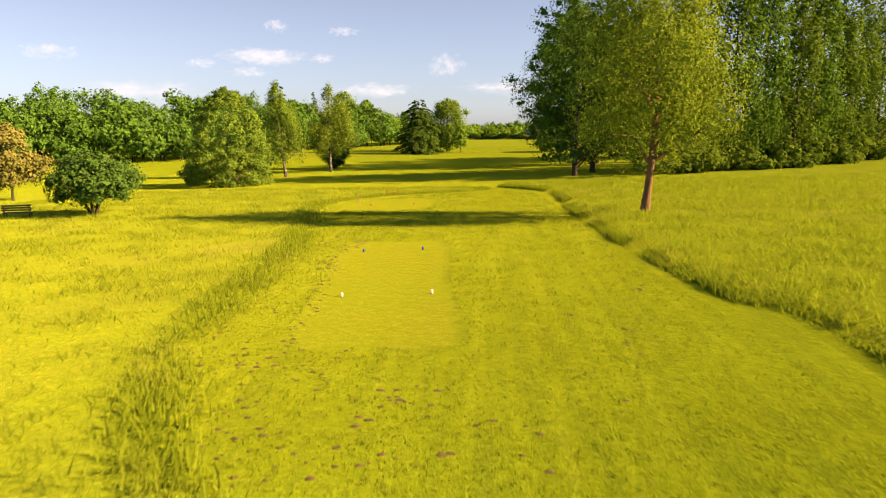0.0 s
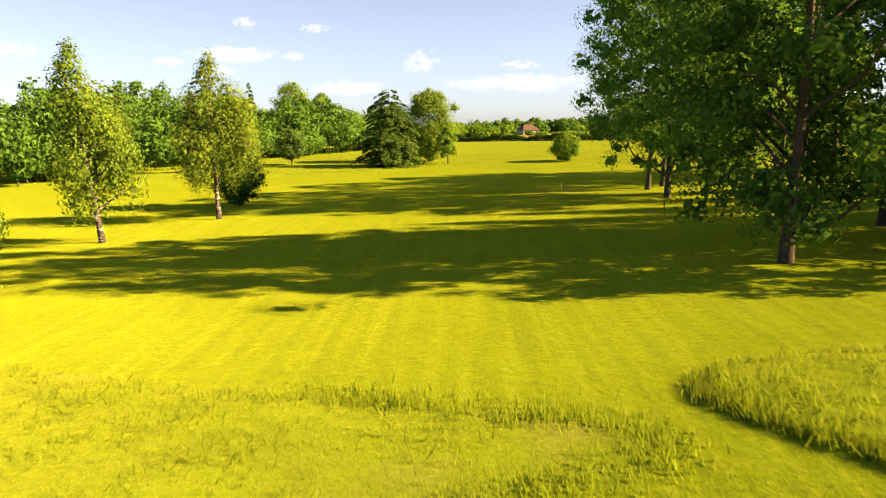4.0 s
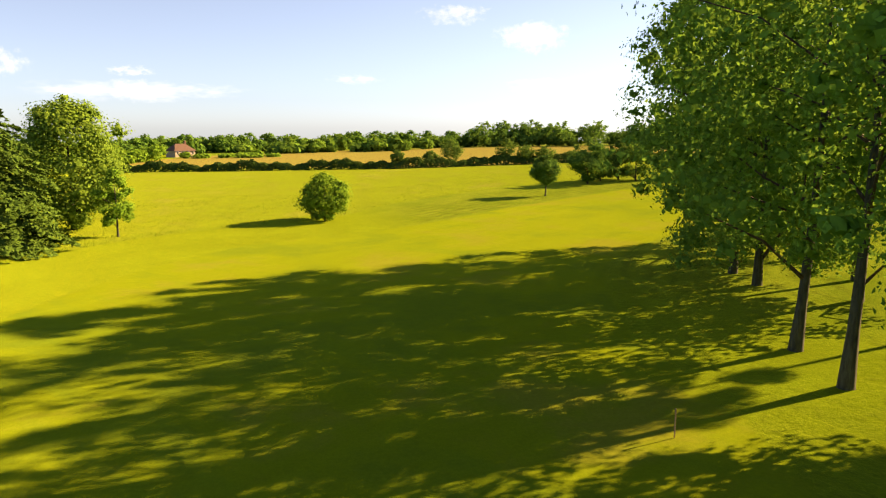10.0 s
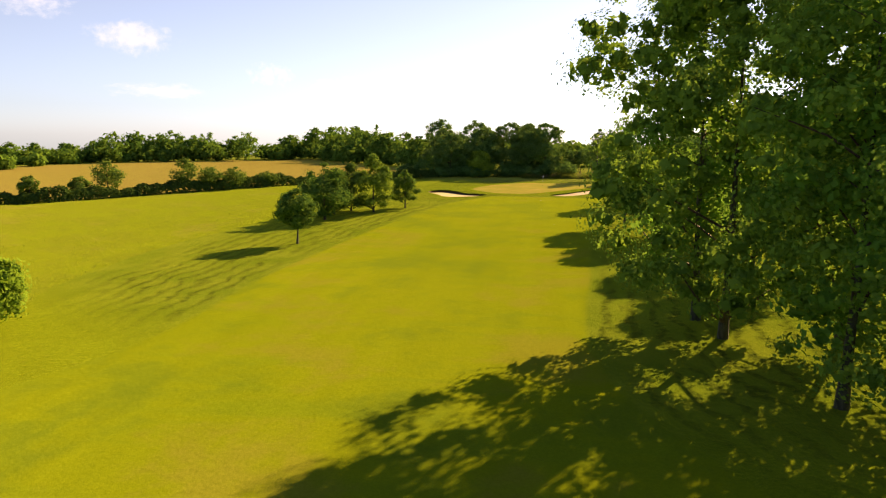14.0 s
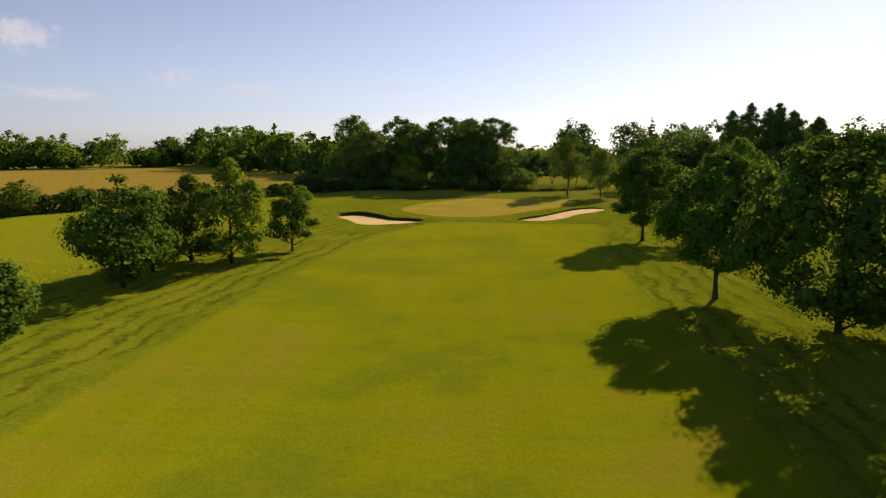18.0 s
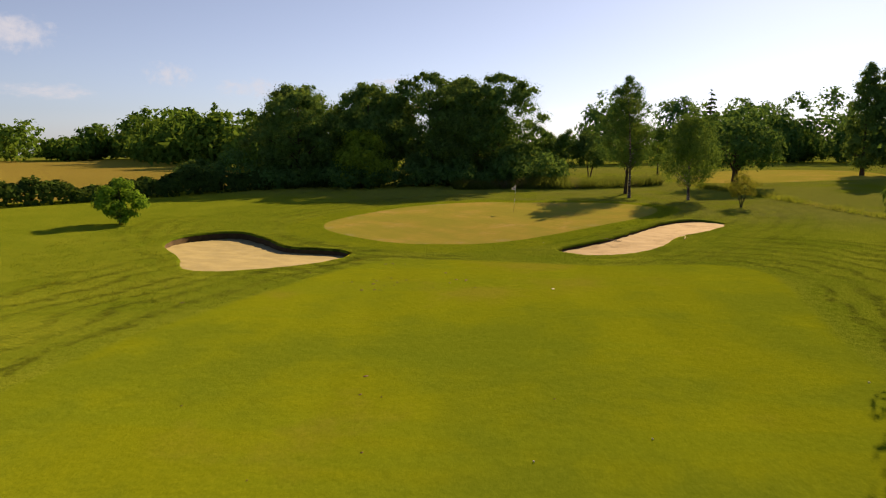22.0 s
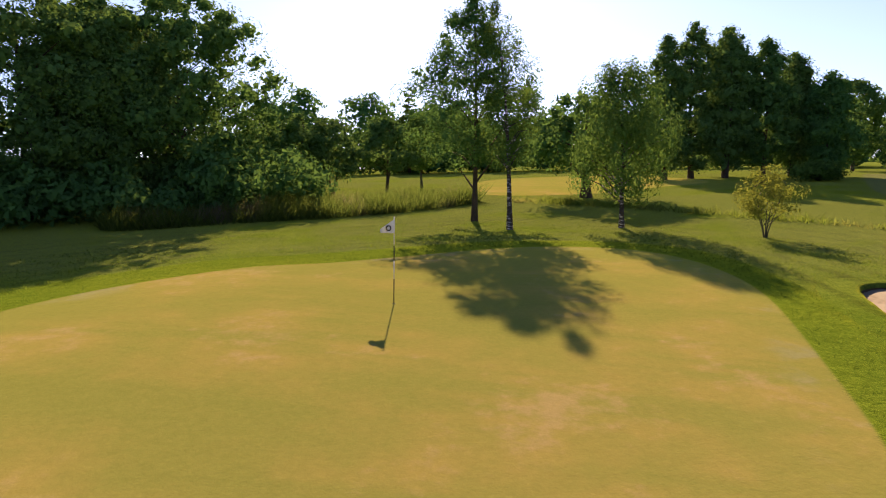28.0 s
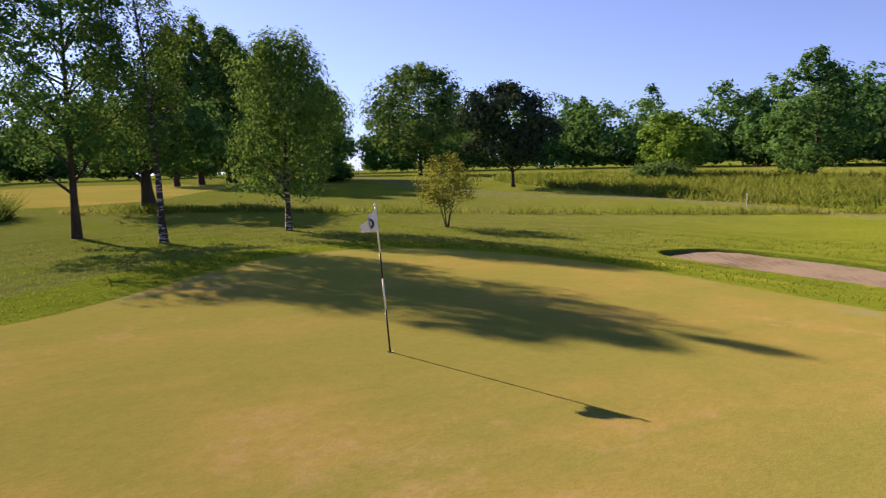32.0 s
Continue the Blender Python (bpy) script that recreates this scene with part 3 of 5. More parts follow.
def crown_arrays(h, w, low, shape, clumps, leaves, size, rng, lumps=1.0, droop=0.0, long=1.0, fill=0.55, core=0, skew=0.0, cap=0.8, single=False, bottom=0.92):
    """Leaf cards in clumps that fill the shape's outline unevenly. Returns leaves and clump centres."""
    t = rng.uniform(0, 1, clumps) ** bottom
    a = rng.uniform(0, 2 * np.pi, clumps) + np.arange(clumps) * 2.399
    r = profile(shape, t) * w / 2 * np.sqrt(rng.uniform(fill ** 2, 1, clumps)) * rng.uniform(0.78, 1.06, clumps)
    size_c = lumps * w * rng.uniform(0.11, 0.21, clumps) * (0.55 + 0.45 * profile(shape, t))
    r = np.maximum(r - size_c * 0.45, 0)
    up = 1.7 if droop else 0.72
    c = np.stack([np.cos(a) * r, np.sin(a) * r, low + size_c * 0.4 + np.maximum(h - low - size_c * (0.4 + up), 0) * t], 1)
    c[:, 2] += skew * np.maximum(np.cos(a), 0) * r * (1 - t)   # the sunny side is bare lower down
    share = size_c ** 2
    k = rng.choice(clumps, leaves, p=share / share.sum())
    d = rng.normal(size=(leaves, 3))
    d /= np.linalg.norm(d, axis=1, keepdims=True)
    rad = size_c[k] * rng.uniform(0.2, 0.92, leaves) ** 0.4
    stretch = np.array([1.0, 1.0, 0.72 if not droop else 1.7])
    pos = c[k] + d * rad[:, None] * stretch
    out = pos - [0, 0, low + (h - low) * 0.45]
    out /= np.linalg.norm(out, axis=1, keepdims=True) + 1e-6
    nrm = d * 0.8 + out * 0.6 + rng.normal(size=(leaves, 3)) * 0.34 + [0, 0, 0.3]
    v, f = leaf_cards(pos, nrm, size, rng, droop, long, single)
    if core:
        k = np.repeat(np.arange(clumps), core)
        d = rng.normal(size=(len(k), 3))
        d /= np.linalg.norm(d, axis=1, keepdims=True)
        inner = c[k] + d * (size_c[k] * rng.uniform(0.1, 0.62, len(k)))[:, None] * stretch
        v2, f2 = leaf_cards(inner, d + rng.normal(size=(len(k), 3)) * 0.3, np.maximum(np.minimum(size_c[k] * 0.5, cap), size), rng, droop * 0.5, 1.0, single)
        v, f = np.concatenate([v, v2]), np.concatenate([f, f2 + len(v)])
    return v, f, c


def limbs_arrays(h, low, trunk_r, centres, rng, count, lean=(0, 0), top=0.86):
    """A trunk with a flared foot, a slight bend, and limbs that reach into the crown."""
    n = 9
    t = np.linspace(0, 1, n)
    bend = rng.normal(size=2) * 0.012 * h
    px = np.stack([lean[0] * t + bend[0] * np.sin(t * 3), lean[1] * t + bend[1] * np.sin(t * 2.4), t * h * top - 0.12 * (t == 0)], 1)
    rad = trunk_r * (1 - 0.86 * t ** 0.9) + trunk_r * 0.35 * np.exp(-t * 26)
    stem, branches = tube_arrays(px, rad, 9), []
    order = rng.permutation(len(centres))[:count]
    for i in order:
        c = centres[i]
        z0 = np.clip(c[2] - 0.55 * np.hypot(c[0], c[1]) - 0.3, low * 0.55, h * 0.8)
        k = z0 / (h * top)
        s = np.array([np.interp(k, t, px[:, 0]), np.interp(k, t, px[:, 1]), z0])
        m = (s + c) / 2 + rng.normal(size=3) * 0.04 * h * 0.5 + [0, 0, 0.02 * h]
        q = np.array([s, s * 0.55 + m * 0.45, m, m * 0.45 + c * 0.55, c])
        r0 = max(trunk_r * (1 - 0.86 * k) * 0.5, 0.02)
        branches.append(tube_arrays(q, r0 * np.array([1, 0.8, 0.6, 0.42, 0.22]), 5))
    return stem, branches


def put_wood(stem, branches, bark, e, shift=(0, 0), limb_bark=None):
    move = np.array([*shift, 0.0])
    put("trunk", mesh_from("trunk", stem[0] + move, stem[1], bark), e)
    for v, f in branches:
        put("limb", mesh_from("limb", v + move, f, limb_bark or bark), e)


def tree(name, x, y, h, w, low, shape, leaf, bark, label, category="tree", clumps=60, leaves=5000, size=0.3, trunk=None, seed=1, limbs=14,
         lumps=1.0, droop=0.0, long=1.0, group="", fill=0.55, stems=1, lean=(0, 0), turn=0.0, top=0.86, core=22, skew=0.0, cap=0.6, bottom=0.92):
    rng = np.random.default_rng(seed)
    e = thing(name, x, y, label, category, group, turn=turn)
    v, f, c = crown_arrays(h, w, low, shape, clumps, leaves, size, rng, lumps, droop, long, fill, core, skew, cap, False, bottom)
    v[:, :2] += np.outer(np.clip(v[:, 2] / h, 0, 1), lean)
    trunk = trunk or h * 0.017
    if stems == 1:
        # limbs of grey trunks take dark bark for the shade inside the crown
        put_wood(*limbs_arrays(h, low, trunk, c, rng, limbs, lean, top), bark, e, (0, 0), M_BARK_DARK if bark is M_BARK else bark)
    else:
        for s in range(stems):
            a = s * 2.4 + seed
            ln = (math.cos(a) * w * 0.22, math.sin(a) * w * 0.22)
            put_wood(*limbs_arrays(h, low, trunk * 0.7, c, rng, max(3, limbs // stems), ln, top), bark, e, (math.cos(a) * trunk * 0.8, math.sin(a) * trunk * 0.8))
    put("crown", mesh_from("crown", v, f, leaf, False), e)
    return e


def spruce(name, x, y, h, w, label, leaf, bark, seed=1, tiers=26, leaves=9000, size=0.32, low=0.3, group="", category="tree", taper=0.85):
    """A conifer: tiers of drooping boughs with needle sprays."""
    rng = np.random.default_rng(seed)
    e = thing(name, x, y, label, category, group)
    stem, branches = tube_arrays([(0, 0, -0.1), (0, 0, h * 0.5), (0, 0, h * 0.97)], [h * 0.018, h * 0.011, 0.02], 8), []
    boughs = []
    for i in range(tiers):
        t = i / (tiers - 1)
        z = low + (h - low) * (t ** 0.9)
        reach = w / 2 * ((1 - t) ** taper) * rng.uniform(0.85, 1.1) * min(1, 0.72 + t * 3) + 0.12
        for k in range(max(4, int(11 * (1 - t)) + 3)):
            a = rng.uniform(0, 2 * np.pi)
            rr = reach * rng.uniform(0.72, 1.12)
            boughs.append((a, z + rng.normal() * 0.15, rr))
    wts = np.array([b[2] for b in boughs]) ** 1.4
    pick = rng.choice(len(boughs), leaves, p=wts / wts.sum())
    B = np.array(boughs)[pick]
    s = rng.uniform(0.12, 1, leaves) ** 0.6
    rr = B[:, 2] * s
    wid = B[:, 2] * 0.20 * (1.15 - s) * rng.normal(size=leaves)
    z = B[:, 1] + 0.22 * rr - 0.42 * rr * s - np.abs(rng.normal(size=leaves)) * 0.10
    ca, sa = np.cos(B[:, 0]), np.sin(B[:, 0])
    pos = np.stack([ca * rr - sa * wid, sa * rr + ca * wid, z], 1)
    nrm = np.stack([ca * 0.5, sa * 0.5, np.full(leaves, 0.9)], 1) + rng.normal(size=(leaves, 3)) * 0.5
    for j in rng.permutation(len(boughs))[:14]:
        a, z0, r0 = boughs[j]
        branches.append(tube_arrays([(0, 0, z0), (math.cos(a) * r0 * 0.5, math.sin(a) * r0 * 0.5, z0 + 0.03), (math.cos(a) * r0 * 0.9, math.sin(a) * r0 * 0.9, z0 - 0.2 * r0)], [0.06, 0.04, 0.015], 4))
    put_wood(stem, branches, bark, e)
    put("crown", mesh_from("crown", *leaf_cards(pos, nrm, size, rng, 0.0, 1.3), leaf, False), e)
    return e


def wood(name, spots, label, leaf, seed=1, leaves=420, size=0.8, category="woodland", trunks=0.0, shape="round"):
    """Many far trees that nobody could count, as one stuff object. spots: rows of x, y, height, width."""
    rng = np.random.default_rng(seed)
    e = new(name)
    e.matrix_basis = pose(0, 0, 0)
    tagged(e, label, category, kind="stuff")
    pl, pt = [], []
    for x, y, h, w in spots:
        low = h * (0.12 if trunks else 0.02)
        v, f, c = crown_arrays(h, w, low, "egg" if rng.random() < 0.15 else shape, 38, leaves, size * 1.12, rng, 1.12, core=4, cap=2.0 * size, single=True)
        base = np.array([x, y, at(x, y)])
        pl.append((v + base, f))
        if trunks:
            tv, tf = tube_arrays([(0, 0, -0.2), (0, 0, h * 0.35), (0, 0, h * 0.7)], [trunks, trunks * 0.8, trunks * 0.4], 5)
            pt.append((tv + base, tf))
    put("leaves", mesh_from("leaves", *joined(pl), leaf, False), e)
    if pt:
        put("trunks", mesh_from("trunks", *joined(pt), M_BARK), e)
    return e


# ---- trees by the tee ----
tree("willow", -4.4, -47.6, 17.0, 11.0, 3.4, "egg", L_WILLOW, M_WARM, "tall golden-green willow with bare brown trunk in long grass", clumps=150, leaves=27000, size=0.135, trunk=0.27, seed=3, limbs=24, droop=0.35, long=1.5, fill=0.6, top=0.74, core=3, lumps=0.75)
tree("hornbeam", -45.6, -7.0, 11.9, 11.8, 0.0, "dome", L_HORNBEAM, M_BARK, "dense rounded mid-green hornbeam clipped to the ground", clumps=460, leaves=26000, size=0.21, seed=4, fill=0.88, lumps=0.42, core=14, bottom=1.5)
tree("apple_tree", -42.5, -42.2, 5.0, 8.0, 1.0, "spread", L_MAPLE, M_BARK_DARK, "low spreading apple tree with several stems", clumps=60, leaves=6000, size=0.22, trunk=0.16, seed=5, stems=4, limbs=12)
tree("cypress", -58.7, -27.8, 7.6, 8.0, 1.2, "egg", L_DRY, M_BARK, "browning orange-green cypress with bare foot", clumps=60, leaves=5000, size=0.25, seed=6)
tree("birch", -44.0, 11.3, 14.2, 7.2, 2.2, "egg", L_WEEP, M_BIRCH, "leaning weeping birch with pale trunk", clumps=70, leaves=9000, size=0.19, core=8, trunk=0.2, seed=7, droop=0.5, long=1.4, lean=(-1.2, 0.2))
tree("birch", -40.2, 23.8, 14.6, 8.4, 2.4, "egg", L_WEEP, M_BIRCH, "yellow-green weeping birch with white trunk", clumps=80, leaves=15000, size=0.16, core=8, lumps=0.85, trunk=0.2, seed=8, droop=0.5, long=1.4)
tree("shrub", -41.9, 34.6, 8.3, 7.4, 0.1, "round", L_MAPLE, M_BARK_DARK, "dark green rounded shrub beneath the birch", "shrub", clumps=80, leaves=7000, size=0.26, seed=9)

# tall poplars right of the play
# the first four wear the darker leaves, their shade being in the colour
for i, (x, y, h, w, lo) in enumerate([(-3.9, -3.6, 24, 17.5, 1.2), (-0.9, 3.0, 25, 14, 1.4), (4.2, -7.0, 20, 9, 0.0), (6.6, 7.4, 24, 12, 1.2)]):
    tree("poplar", x, y, h, w, lo, "open", L_POPLAR_SHADED, M_BARK_DARK, "tall poplar with hanging outer branches and shade put into its leaf colour", clumps=150, leaves=14000, size=0.25, trunk=0.29, seed=20 + i, limbs=20, fill=0.3, group="poplars beside the fairway", lumps=0.62, core=13)
for i, (x, y) in enumerate([(10.6, -1.7), (16, 1.6), (20.5, 4.6), (25.8, 7.4), (30.4, 12), (35.2, 16.6), (41, 23), (48, 30)]):
    tree("lombardy_poplar", x, y, (29, 28, 28, 27, 27, 27, 28, 30)[i], 7.6, 0.6, "column", L_LOMBARDY, M_BARK, "tall narrow columnar poplar in a close row", clumps=120, leaves=6800, size=0.40, trunk=0.3, seed=40 + i, group="row of columnar poplars", lumps=1.25, droop=0.25, core=8)
for i, (x, y, h, w, lo, thick) in enumerate([(0.0, 38.8, 25.5, 18.5, 4.2, 0.5), (2.6, 43.0, 25, 15, 4.4, 0.6), (-0.4, 29.8, 25.5, 20.5, 2.2, 1.6), (12.6, 53.4, 27.5, 19.5, 0.8, 1.15), (23.4, 64.0, 27.5, 21, 1.6, 1.55)]):
    tree("poplar", x, y, h, w, lo, "tall", L_POPLAR, M_BARK, "tall poplar with bare lower trunk and ragged green crown", clumps=280, leaves=int(21500 * thick), size=0.215, trunk=0.26, seed=60 + i, limbs=16, group="poplars beside the fairway", lumps=0.52, fill=0.35, top=0.72, core=int(24 * thick), skew=0.25, cap=0.42 if thick < 1.3 else 0.55 if x < 10 else 0.7)
for i, (x, y, h, w, lo) in enumerate([(3.6, 31.2, 23.5, 14, 2.2), (13.5, 47.2, 22, 13, 1.4), (14.5, 57, 22, 11, 2.4), (18.8, 50.8, 22, 10, 5), (24.4, 57.9, 23, 12, 2.4), (19.6, 40.4, 22, 8, 11), (27, 66.5, 22, 12, 2.5)]):
    tree("poplar", x, y, h, w, lo, "open", L_POPLAR, M_BARK, "tall poplar with bare trunk deeper in the grove", clumps=70, leaves=6000, size=0.36, trunk=0.26, seed=70 + i, limbs=18, group="poplars beside the fairway", lumps=0.8, fill=0.3, top=0.75, core=7)


# ---- north side of the fairway ----
spruce("spruce", -33.5, 97.8, 14.4, 14.6, "broad dark spruce with boughs to the ground", L_SPRUCE, M_BARK_DARK, 11, 34, 27000, 0.36, taper=0.45)
tree("oak", -27, 111, 15.3, 14.5, 0.3, "round", L_HORNBEAM, M_BARK, "large bright green rounded oak behind the spruce", clumps=150, leaves=14000, size=0.33, seed=12)
tree("young_tree", -22.9, 103, 7.4, 4.6, 1.2, "egg", L_LIME, M_BARK, "small upright tree with fresh light green leaves", clumps=40, leaves=2500, size=0.27, seed=13)
tree("clipped_tree", -53.8, 104.4, 7.3, 7.2, 1.0, "round", L_MAPLE, M_BARK_DARK, "round clipped tree on a short trunk", clumps=70, leaves=4000, size=0.3, seed=14, fill=0.8)
tree("bush", 0.1, 105.2, 6.0, 6.9, 0.05, "round", L_LIME, M_BARK, "rounded leafy bush at the edge of the meadow", "bush", clumps=90, leaves=6500, size=0.24, seed=15, fill=0.7)
tree("maple", 38.4, 114.0, 6.5, 6.0, 1.7, "round", L_MAPLE, M_BARK, "small round-headed maple on a clean trunk", clumps=70, leaves=5000, size=0.24, trunk=0.13, seed=16, group="round maples")
tree("maple", 55.4, 125.2, 8.4, 8.6, 0.4, "round", L_MAPLE, M_BARK_DARK, "bushy green tree branching from the ground", clumps=70, leaves=5000, size=0.26, seed=17)
tree("maple", 60.6, 128.0, 6.8, 7.0, 0.3, "round", L_MAPLE, M_BARK_DARK, "low green bush tree filling the small clump", clumps=60, leaves=4500, size=0.25, seed=33)
tree("maple", 65.4, 128.7, 8.0, 6.8, 0.4, "egg", L_MAPLE, M_BARK_DARK, "dense green tree in a small clump", clumps=60, leaves=4500, size=0.26, seed=18)
tree("maple", 66.4, 125.0, 9.6, 7.4, 0.6, "egg", L_HORNBEAM, M_BARK, "upright egg-shaped light green tree", clumps=70, leaves=5500, size=0.26, trunk=0.15, seed=19)
tree("maple", 74.2, 124.6, 6.5, 5.2, 1.0, "open", L_MAPLE, M_BARK, "small vase-shaped tree at the fairway edge", clumps=50, leaves=4000, size=0.22, trunk=0.12, seed=31)
tree("shrub", 104.5, 146.8, 3.5, 4.2, 0.05, "round", L_LIME, M_BARK, "round green shrub in the rough", "shrub", clumps=40, leaves=3000, size=0.2, seed=32)
# south side
for i, (x, y, h, w, lo) in enumerate([(96.4, 96.0, 10.2, 8.6, 1.6), (70.4, 86.2, 10.1, 8.6, 1.7), (63.8, 79.2, 11.4, 12.5, 0.2), (62, 73.5, 11, 9, 1.5), (52, 72, 11, 9, 1.2), (44, 66, 12, 10, 1.5)]):
    tree("maple", x, y, h, w, lo, "round", L_MAPLE, M_BARK, "round-headed dark maple on a short clean trunk", clumps=110, leaves=13000, size=0.23, trunk=0.17, seed=80 + i, limbs=18, group="maples south of the fairway", core=46, cap=0.6, lumps=0.85)
tree("young_tree", 97.9, 90.8, 7.5, 5.4, 0.9, "open", L_MAPLE, M_BARK, "thin young tree with several stems and airy leaves", clumps=40, leaves=5000, size=0.18, seed=90, stems=3, core=4)
tree("ash", 104.5, 87.6, 11.0, 9.0, 0.8, "round", L_HORNBEAM, M_BARK, "full green ash tree behind the maples", clumps=80, leaves=7000, size=0.27, seed=91)

# ---- round the green ----
for i, (x, y, h, w) in enumerate([(138.6, 156.5, 11.6, 12.5), (143, 161, 13.0, 13), (147, 152, 12.8, 13.5), (150.4, 145, 14.5, 15), (154.7, 137, 14.3, 15), (151, 153, 13.2, 13.5), (158, 143, 14.2, 14.5), (182, 188, 16.5, 15), (174, 170, 15.6, 14.5), (152.5, 141, 13.5, 13)]):
    front = i in (0, 2, 3, 4, 9)
    tree("oak", x, y, h, w, 0.3, "round", L_OAK, M_BARK_DARK, "dark broad-leaved oak in a thick clump", clumps=200 if front else 120, leaves=25000 if front else 7500, size=0.155 if front else 0.27, trunk=0.26, seed=100 + i, limbs=26 if front else 14, group="oaks behind the green", lumps=0.72 if front else 0.9, core=44 if front else 18, cap=0.46 if front else 0.8)
tree("bush", 130.5, 165, 3.6, 7.5, 0.0, "round", L_OAK, M_BARK_DARK, "dark bramble bush at the end of the hedge", "bush", clumps=50, leaves=3500, size=0.24, seed=109)
tree("cherry", 140.6, 149.0, 7.4, 9.4, 0.3, "spread", L_LIME, M_BARK_DARK, "low bright green tree with level layered branches", clumps=70, leaves=5500, size=0.26, seed=110)
tree("alder", 146.6, 119.0, 12.8, 8.4, 2.6, "egg", L_OAK, M_BARK_DARK, "dark upright alder with slender brown trunk", clumps=170, leaves=23000, size=0.125, trunk=0.17, seed=111, limbs=34, lumps=0.62, fill=0.3, core=12, cap=0.28)
tree("birch", 142.4, 117.7, 11.6, 4.8, 3.2, "egg", L_MAPLE, M_BIRCH, "slim silver birch with black-flecked white trunk", clumps=90, leaves=11000, size=0.105, trunk=0.14, seed=112, limbs=24, lumps=0.6, fill=0.3, core=3, cap=0.16, droop=0.4, lean=(0.3, 0.7), group="birches by the green")
tree("birch", 142.4, 111.9, 8.9, 6.4, 1.7, "tall", L_BIRCH, M_BIRCH, "weeping silver birch with hanging twigs", clumps=110, leaves=18000, size=0.115, trunk=0.13, seed=214, droop=0.6, long=1.5, lumps=0.68, fill=0.35, core=8, cap=0.2, limbs=26, group="birches by the green")
tree("maple_bush", 137.8, 106.7, 3.4, 3.2, 0.9, "spread", L_AMBER, M_BARK, "small multi-stemmed bush with amber and green leaves", "bush", clumps=34, leaves=3200, size=0.10, core=5, cap=0.14, trunk=0.045, seed=114, stems=6, limbs=12, top=0.7)
tree("ivy_tree", 159.5, 109.0, 8.2, 11.5, 2.0, "spread", L_OAK, M_BARK_DARK, "broad tree with a dark ivy-clad trunk beside the ditch", clumps=60, leaves=5000, size=0.28, trunk=0.4, seed=115)
for i, (x, y, h, w) in enumerate([(161.5, 133.3, 7.2, 4.6), (164.5, 131.1, 7.0, 5), (167.2, 128.5, 6.8, 6.5), (170, 124, 7, 6)]):
    tree("hawthorn", x, y, h, w, 1.4, "spread", L_OAK, M_BARK_DARK, "small dark hawthorn with crooked stems", clumps=44, leaves=3200, size=0.26, seed=120 + i, stems=2, trunk=0.15, group="hawthorns beyond the green")
tree("young_tree", 175.2, 120.6, 7.5, 5.0, 1.6, "egg", L_MAPLE, M_BARK, "slender young tree on open grass", clumps=36, leaves=2400, size=0.26, seed=125)
tree("pine", 151.1, 81.6, 9.0, 10.0, 1.6, "round", L_PINE, M_BARK_DARK, "dark grey-green pine with one leaning trunk", clumps=70, leaves=7000, size=0.26, seed=126, lean=(0.6, 0.3))
tree("oak", 181.8, 58.2, 15.5, 17.5, 1.5, "round", L_OAK, M_BARK_DARK, "great round oak beyond the track", clumps=130, leaves=9000, size=0.36, seed=127)
tree("oak", 200.5, 60.5, 12.7, 11, 1.2, "round", L_OAK, M_BARK_DARK, "rounded dark oak further off", clumps=70, leaves=5000, size=0.42, seed=128)
for i, (x, y, h, w) in enumerate([(180.8, 94.6, 15.2, 6.0), (182.0, 91.2, 16.8, 6.5), (181.5, 87.6, 15.8, 6.5), (185.0, 86.0, 17.2, 7), (181.9, 83.2, 15.4, 7), (184.5, 78.6, 14.0, 7.5), (180.0, 77.0, 11.5, 7)]):
    tree("poplar", x, y, h, w, 0.8, "tall", L_OAK, M_BARK_DARK, "dark upright poplar in a clump beyond the second green", clumps=150, leaves=8500, size=0.24, seed=140 + i, group="far poplars", limbs=12, lumps=1.45, core=14, cap=0.8)
spruce("spruce", 232, 120, 15.5, 9.5, "dark pointed spruce far behind the trees", L_SPRUCE, M_BARK_DARK, 145, 16, 4000, 0.6)
tree("bush", 172.2, 82.9, 2.2, 6.0, 0.05, "round", L_MAPLE, M_BARK, "low rounded green bush on the far grass", "bush", clumps=40, leaves=2500, size=0.24, seed=129)
tree("alder", 133.3, 58.7, 12.6, 9.6, 0.4, "egg", L_OAK, M_BARK_DARK, "tall ragged tree in the long grass", clumps=80, leaves=6000, size=0.3, seed=130)
tree("willow_bush", 145.6, 61.2, 7.0, 8.5, 0.2, "round", L_LIME, M_BARK, "rounded light green willow bush", "bush", clumps=70, leaves=5000, size=0.3, seed=131)
tree("bush", 144.5, 66.0, 1.9, 7.2, 0.02, "round", L_OAK, M_BARK, "low dark mound of bramble", "bush", clumps=40, leaves=2600, size=0.22, seed=132)

# ---- hedge and far woods ----
R = np.random.default_rng(77)


def row(points, n, h, w, jitter):
    p = np.array(points, float)
    seg = np.r_[0, np.cumsum(np.linalg.norm(np.diff(p, axis=0), axis=1))]
    s = R.uniform(0, seg[-1], n)
    x, y = np.interp(s, seg, p[:, 0]), np.interp(s, seg, p[:, 1])
    return [(a + R.normal() * jitter, b + R.normal() * jitter, h * R.uniform(0.5, 1.35), w * R.uniform(0.7, 1.35)) for a, b in zip(x, y)]


